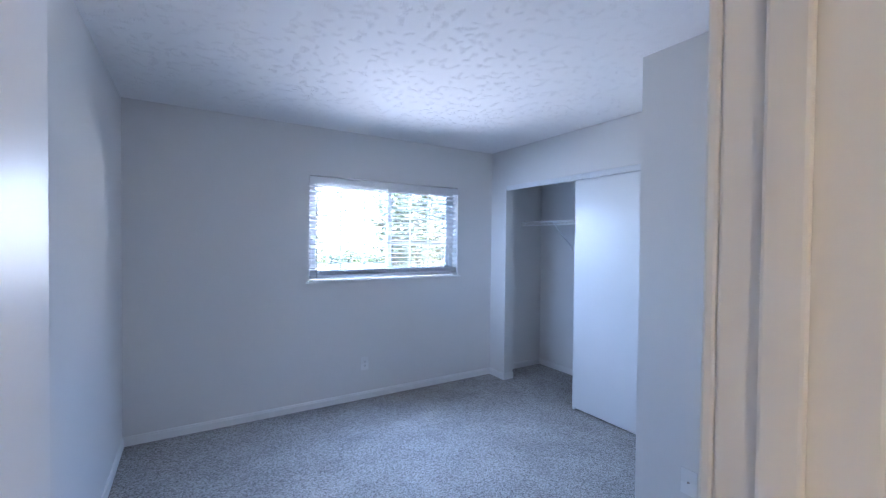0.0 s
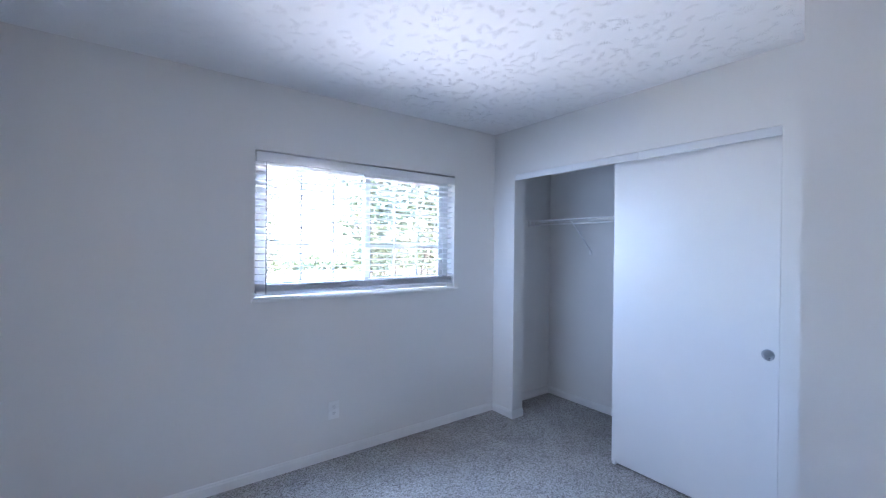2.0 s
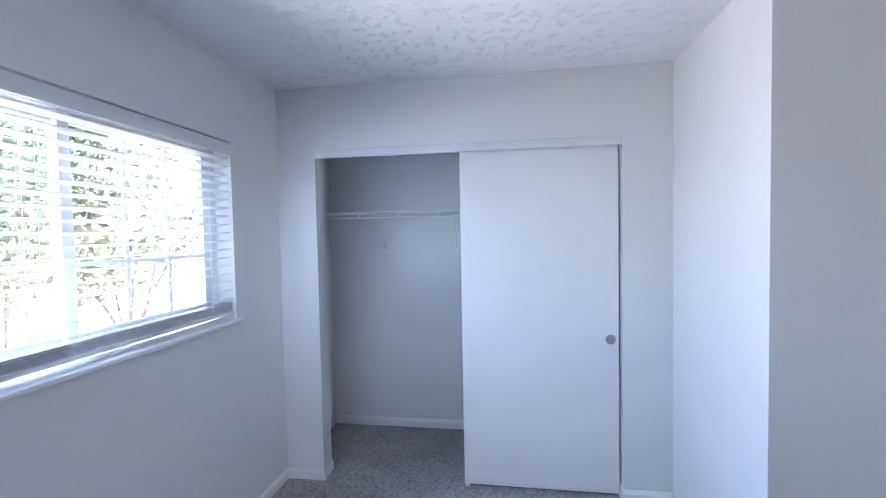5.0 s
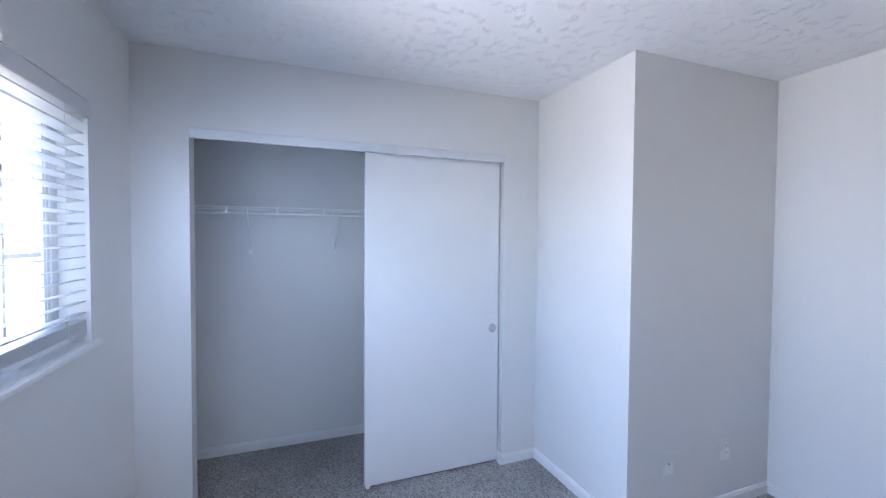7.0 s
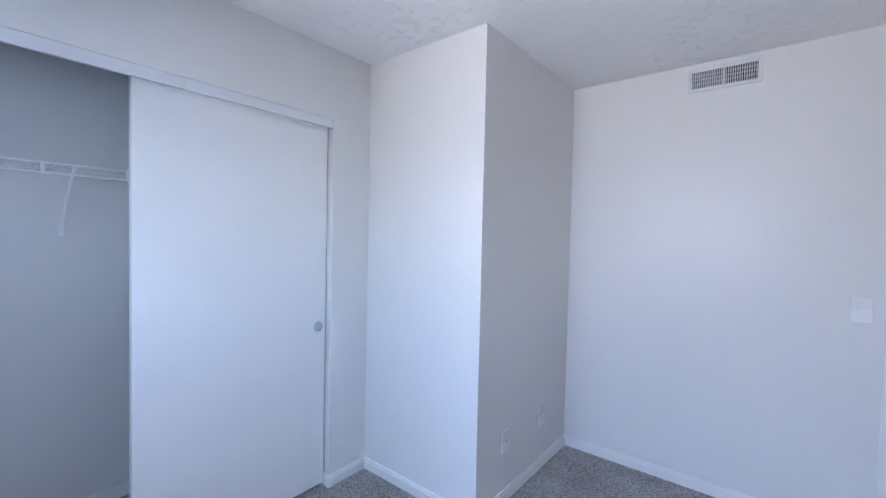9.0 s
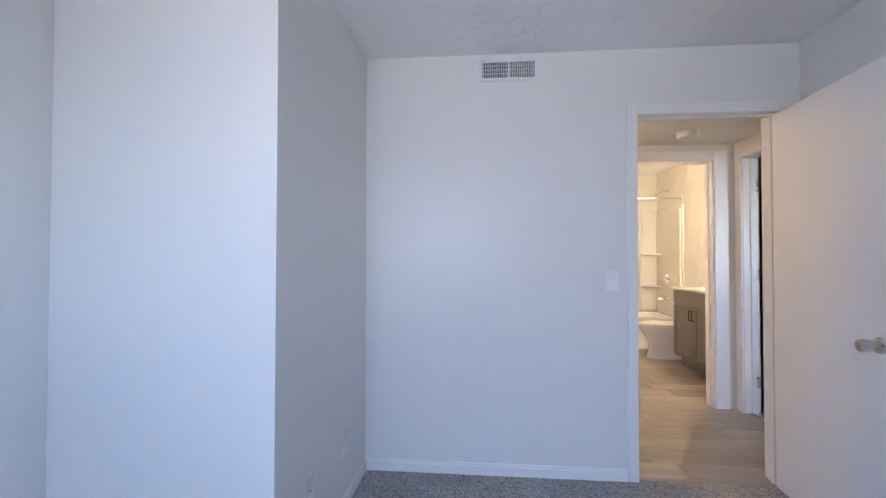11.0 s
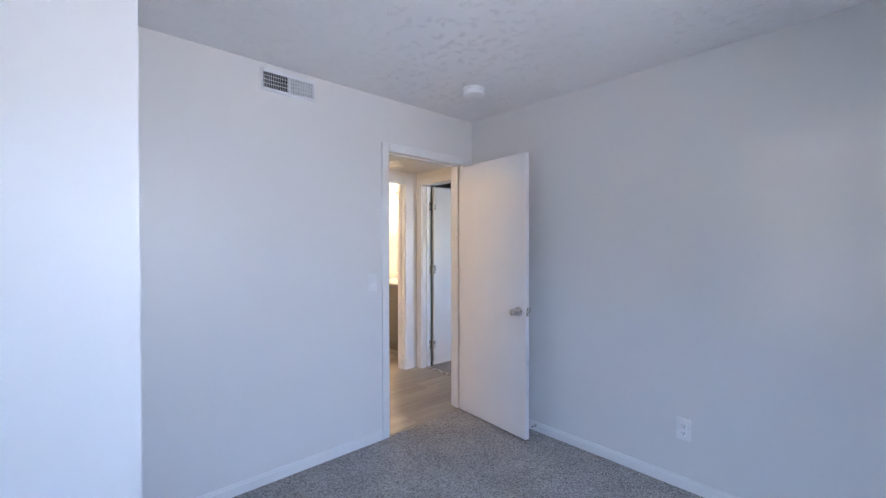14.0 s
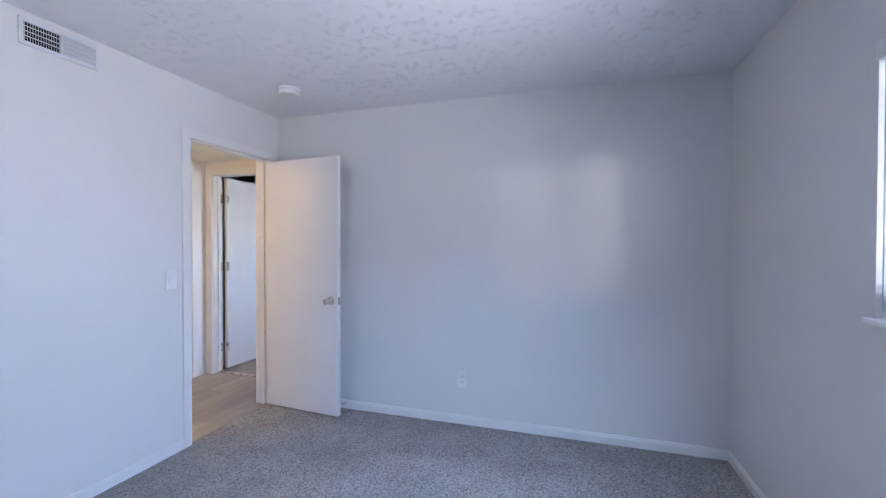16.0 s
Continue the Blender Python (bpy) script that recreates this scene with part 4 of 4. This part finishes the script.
lathe(bm, ((0.0, 0.0), (0.034, 0.0), (0.030, 0.01), (0.024, 0.05), (0.022, 0.12), (0.016, 0.135), (0.0, 0.138)), (BW + 0.018, -3.82, 0.64), (1, 0, -0.06), 24)
part("spout", bm, M_CHROME, tv, smooth=True)


def oval(cx, cy, ax, ay, z, n=28, front=1.0):
    pts = []
    for i in range(n):
        a = 2 * math.pi * i / n
        x = math.cos(a)
        pts.append((cx + ax * x * (front if x > 0 else 1.0), cy + ay * math.sin(a) * (1 - 0.10 * max(0, x)), z))
    return pts


def toilet():
    cy, wx = -2.95, BW
    t = thing("toilet", wx + 0.42, cy, -0.010, "white porcelain toilet with the lid closed", "toilet")
    bm = bmesh.new()
    loft(bm, [oval(wx + 0.42, cy, 0.245, 0.105, -0.010), oval(wx + 0.42, cy, 0.240, 0.100, 0.02), oval(wx + 0.43, cy, 0.20, 0.092, 0.10), oval(wx + 0.44, cy, 0.20, 0.10, 0.20),
              oval(wx + 0.45, cy, 0.235, 0.14, 0.27), oval(wx + 0.46, cy, 0.275, 0.178, 0.34), oval(wx + 0.46, cy, 0.285, 0.186, 0.385)])
    part("bowl", bm, M_PORC, t, smooth=True)
    bm = bmesh.new()
    loft(bm, [oval(wx + 0.465, cy, 0.28, 0.184, 0.387), oval(wx + 0.465, cy, 0.287, 0.19, 0.393), oval(wx + 0.465, cy, 0.285, 0.188, 0.405)])
    part("seat", bm, M_PLATE, t, smooth=True)
    bm = bmesh.new()
    loft(bm, [oval(wx + 0.465, cy, 0.283, 0.186, 0.407), oval(wx + 0.465, cy, 0.287, 0.19, 0.413), oval(wx + 0.465, cy, 0.280, 0.184, 0.424), oval(wx + 0.465, cy, 0.22, 0.14, 0.430)])
    part("lid", bm, M_PLATE, t, smooth=True)
    bm = bmesh.new()
    soft_box(bm, wx + 0.012, wx + 0.20, cy - 0.20, cy + 0.20, 0.37, 0.72, r=0.02, seg=3)
    part("tank", bm, M_PORC, t, smooth=True)
    bm = bmesh.new()
    soft_box(bm, wx + 0.008, wx + 0.21, cy - 0.21, cy + 0.21, 0.722, 0.752, r=0.01, seg=3)
    part("tank_lid", bm, M_PORC, t, smooth=True)
    bm = bmesh.new()
    rod(bm, (wx + 0.20, cy + 0.15, 0.66), (wx + 0.225, cy + 0.15, 0.66), 0.008, 12)
    rod(bm, (wx + 0.222, cy + 0.155, 0.66), (wx + 0.222, cy + 0.08, 0.65), 0.006, 10)
    part("flush_lever", bm, M_CHROME, t)


toilet()


def vanity():
    x0, x1, y0, y1 = BW, -0.56, -2.68, -1.79
    v = thing("vanity_cabinet", (x0 + x1) / 2, (y0 + y1) / 2, -0.01, "taupe shaker-style bathroom vanity cabinet", "vanity")
    bm = bmesh.new()
    soft_box(bm, x0 + 0.002, x1, y0, y1, 0.10, 0.865, r=0.002)
    part("body", bm, M_VANITY, v)
    bm = bmesh.new()
    box(bm, x0 + 0.002, x1 - 0.07, y0 + 0.01, y1 - 0.01, -0.010, 0.10)
    part("toe_kick", bm, M_VANITY, v)

    def shaker(name, ya, yb, za, zb, rail=0.055):
        bm = bmesh.new()
        for q in ((ya, ya + rail, za, zb), (yb - rail, yb, za, zb), (ya + rail, yb - rail, za, za + rail), (ya + rail, yb - rail, zb - rail, zb)):
            soft_box(bm, x1 + 0.001, x1 + 0.019, *q, r=0.002, seg=1)
        box(bm, x1 + 0.001, x1 + 0.009, ya + rail - 0.003, yb - rail + 0.003, za + rail - 0.003, zb - rail + 0.003)
        return part(name, bm, M_VANITY, v)
    ym = (y0 + y1) / 2
    for ya, yb, hy in ((y0 + 0.012, ym - 0.0025, ym - 0.032), (ym + 0.0025, y1 - 0.012, ym + 0.032)):
        d = shaker("door", ya, yb, 0.115, 0.69)
        bm = bmesh.new()
        for z in (0.56, 0.66):
            rod(bm, (x1 + 0.018, hy, z), (x1 + 0.045, hy, z), 0.0045, 8)
        rod(bm, (x1 + 0.045, hy, 0.555), (x1 + 0.045, hy, 0.665), 0.0048, 8)
        part("handle", bm, M_BLACK, d, "black bar handle")
    bm = bmesh.new()
    soft_box(bm, x1 + 0.001, x1 + 0.019, y0 + 0.012, y1 - 0.012, 0.705, 0.852, r=0.002)
    part("drawer_front", bm, M_VANITY, v)
    c = thing("bathroom_worktop", (x0 + x1) / 2, (y0 + y1) / 2, 0.866, "white cultured-marble vanity top", "countertop")
    bm = bmesh.new()
    soft_box(bm, x0 + 0.001, x1 + 0.035, y0 - 0.022, y1 + 0.015, 0.866, 0.892, r=0.006, seg=3)
    soft_box(bm, x0 + 0.001, x0 + 0.02, y0 - 0.022, y1 + 0.015, 0.892, 0.98, r=0.004)
    part("slab", bm, M_COUNTER, c)


vanity()

vl = thing("vanity_light", BW, -2.25, 2.10, "wall light bar with glowing frosted glass above the vanity", "wall lamp")
bm = bmesh.new()
soft_box(bm, BW + 0.001, BW + 0.03, -2.50, -2.00, 2.07, 2.15, r=0.006)
part("back_plate", bm, M_NICKEL, vl)
for y in (-2.42, -2.25, -2.08):
    bm = bmesh.new()
    lathe(bm, ((0.025, 0.0), (0.032, -0.02), (0.048, -0.09), (0.052, -0.115), (0.050, -0.115), (0.03, -0.02), (0.0, -0.012)), (BW + 0.08, y, 2.12), (0, 0, 1), 24)
    part("glass_shade", bm, M_LAMPG, vl, smooth=True)

hl = thing("hall_ceiling_light", 1.35, -0.62, HC, "round glowing glass ceiling light in the hall", "ceiling lamp")
bm = bmesh.new()
lathe(bm, ((0.0, 0.0), (0.13, 0.0), (0.125, 0.02), (0.0, 0.02)), (1.35, -0.62, HC), (0, 0, -1), 32)
part("canopy", bm, M_NICKEL, hl, smooth=True)
bm = bmesh.new()
lathe(bm, ((0.115, 0.02), (0.115, 0.035), (0.10, 0.06), (0.06, 0.078), (0.0, 0.085)), (1.35, -0.62, HC), (0, 0, -1), 32)
part("glass_bowl", bm, M_LAMPG, hl, smooth=True)

# ---- outdoors ----
GZ = -0.30
slab("ground", [(-220, 220, -220, 220, GZ - 0.2, GZ)], M_GRASS, "sunlit lawn running out to the horizon", "ground")
slab("planting_bed", [(-6, 9, N + 2.1, N + 3.8, GZ + 0.001, GZ + 0.03)], M_MULCH, "red-brown mulch bed along the house", "planting bed")
# strip next to the house is added as a reflector for the room's ceiling
slab("pavement", [(-30, 30, N + 9.0, N + 11.2, GZ + 0.001, GZ + 0.04), (-6, 9, N + 0.5, N + 2.1, GZ + 0.001, GZ + 0.04)], M_PAVE, "pale concrete strips, the near one added to bounce light indoors", "pavement")
slab("house_shell", [(-4.4, CB + 0.6, BB - 0.6, N + FAR + 0.3, H + 0.301, H + 0.42)], M_ROOF, "dark shingled roof deck over the rooms", "roof")
slab("exterior_wall", [(-4.3, -4.2, BB - 0.4, RY1 + T, GZ, H + 0.3), (CB + T, CB + T + 0.1, BB - 0.4, N, GZ, H + 0.3), (-4.3, CB + T + 0.1, BB - 0.4, BB - 0.3, GZ, H + 0.3)],
     M_SIDING, "pale siding of the outer walls", "wall")


def tree(x, y, height, spread, seed, stems=5, leaves=2600, material=M_LEAF, name="tree", label="small multi-stemmed leafy tree outside the window", low=0.25):
    r = random.Random(seed)
    t = thing(name, x, y, GZ, label, name)
    bm = bmesh.new()
    tips = []
    for s in range(stems):
        a = 2 * math.pi * s / stems + r.uniform(-0.4, 0.4)
        p = Vector((x + 0.06 * math.cos(a), y + 0.06 * math.sin(a), GZ - 0.05))
        d = Vector((math.cos(a) * 0.35, math.sin(a) * 0.35, 1)).normalized()
        rad = 0.035 * height / 4
        for k in range(6):
            q = p + d * height * 0.14
            rod(bm, p, q, rad, 7, rad * 0.8)
            rad *= 0.8
            if k > 0:
                for _ in range(2):
                    b = (d + Vector((r.uniform(-1, 1), r.uniform(-1, 1), r.uniform(0, 0.6))) * 0.8).normalized()
                    e = q + b * spread * r.uniform(0.25, 0.5)
                    rod(bm, q, e, rad * 0.5, 5, rad * 0.15)
                    tips.append((q.lerp(e, 0.6), e))
            p = q
            d = (d + Vector((r.uniform(-0.2, 0.2), r.uniform(-0.2, 0.2), 0.1))).normalized()
    part("trunk", bm, M_BARK, t)
    verts, faces = [], []
    for _ in range(leaves):
        a, b = r.choice(tips)
        c = a.lerp(b, r.random()) + Vector((r.gauss(0, 1), r.gauss(0, 1), r.gauss(0, 1))) * spread * 0.09
        if c.z < GZ + height * low * 0.5:
            continue
        s = r.uniform(0.03, 0.06)
        u = Vector((r.gauss(0, 1), r.gauss(0, 1), r.gauss(0, 0.6))).normalized()
        w = u.cross(Vector((r.gauss(0, 1), r.gauss(0, 1), r.gauss(0, 1)))).normalized()
        n = len(verts)
        verts += [c - u * s, c + w * s * 0.45, c + u * s, c - w * s * 0.45]
        faces.append((n, n + 1, n + 2, n + 3))
    me = bpy.data.meshes.new("crown")
    me.from_pydata(verts, [], faces)
    me.materials.append(material)
    cr = new("crown", me)
    cr.parent = t
    cr.matrix_parent_inverse = t.matrix_world.inverted()
    return t


tree(4.05, 6.5, 4.4, 2.0, 3, 7, 15000)
tree(2.2, 9.2, 4.6, 1.9, 5, 5, 8000, label="leafy tree further back in the yard")
tree(7.2, 8.6, 4.4, 1.8, 8, 5, 8000, label="leafy tree at the side of the yard")
tree(1.9, 5.6, 1.0, 0.7, 11, 6, 1500, M_SHRUB, "shrub", "low reddish shrub in the mulch bed")
tree(3.0, 5.9, 0.9, 0.7, 12, 6, 1300, M_SHRUB, "shrub", "low reddish shrub in the mulch bed")


def hedge(x0, x1, y, h, seed):
    r = random.Random(seed)
    verts, faces = [], []
    for _ in range(9000):
        c = Vector((r.uniform(x0, x1), y + r.gauss(0, 0.5), GZ))
        c.z += h * (0.8 + 0.2 * math.sin(c.x * 1.3) + 0.12 * math.sin(c.x * 3.7)) * r.random() ** 0.7
        s = r.uniform(0.10, 0.22)
        u = Vector((r.gauss(0, 1), r.gauss(0, 1), r.gauss(0, 1))).normalized()
        w = u.cross(Vector((r.gauss(0, 1), r.gauss(0, 1), r.gauss(0, 1)))).normalized()
        n = len(verts)
        verts += [c - u * s, c + w * s * 0.6, c + u * s, c - w * s * 0.6]
        faces.append((n, n + 1, n + 2, n + 3))
    me = bpy.data.meshes.new("hedge")
    me.from_pydata(verts, [], faces)
    me.materials.append(M_LEAF)
    tagged(new("hedge", me), "distant dark green hedge row", "hedge", kind="stuff")


hedge(-24, 30, 30, 0.9, 21)

# ---- floor planks of hall and bathroom ----
planks = thing("plank_floor", 1.0, -2.0, -0.012, "brown-grey wood-look vinyl plank floor", "floor", kind="structure")
PW, PL = 0.18, 1.22
shared = {}
r = random.Random(4)
y = BB
while y < -0.025:
    y1 = min(y + PW, -0.025)
    x = -0.99 - r.random() * PL
    while x < HE:
        a, b = max(x, BW if y < HY - T else HW - 0.06), min(x + PL, BE if y1 < HY - T + 0.05 else HE)
        if b - a > 0.02:
            key = (round(b - a, 3), round(y1 - y, 3))
            if key not in shared:
                bm = bmesh.new()
                box(bm, 0, key[0] - 0.0012, 0, key[1] - 0.0012, -0.004, 0.0)
                bmesh.ops.bevel(bm, geom=[e for e in bm.edges if all(v.co.z > -0.001 for v in e.verts)], offset=0.0012, segments=1, affect="EDGES")
                me = bpy.data.meshes.new("plank")
                bmesh.ops.recalc_face_normals(bm, faces=bm.faces)
                bm.to_mesh(me)
                bm.free()
                me.materials.append(M_PLANK)
                shared[key] = me
            ob = new("plank", shared[key])
            ob.parent = planks
            ob.matrix_parent_inverse = planks.matrix_world.inverted()
            ob.location = (a, y, -0.0075)
        x += PL
    y += PW
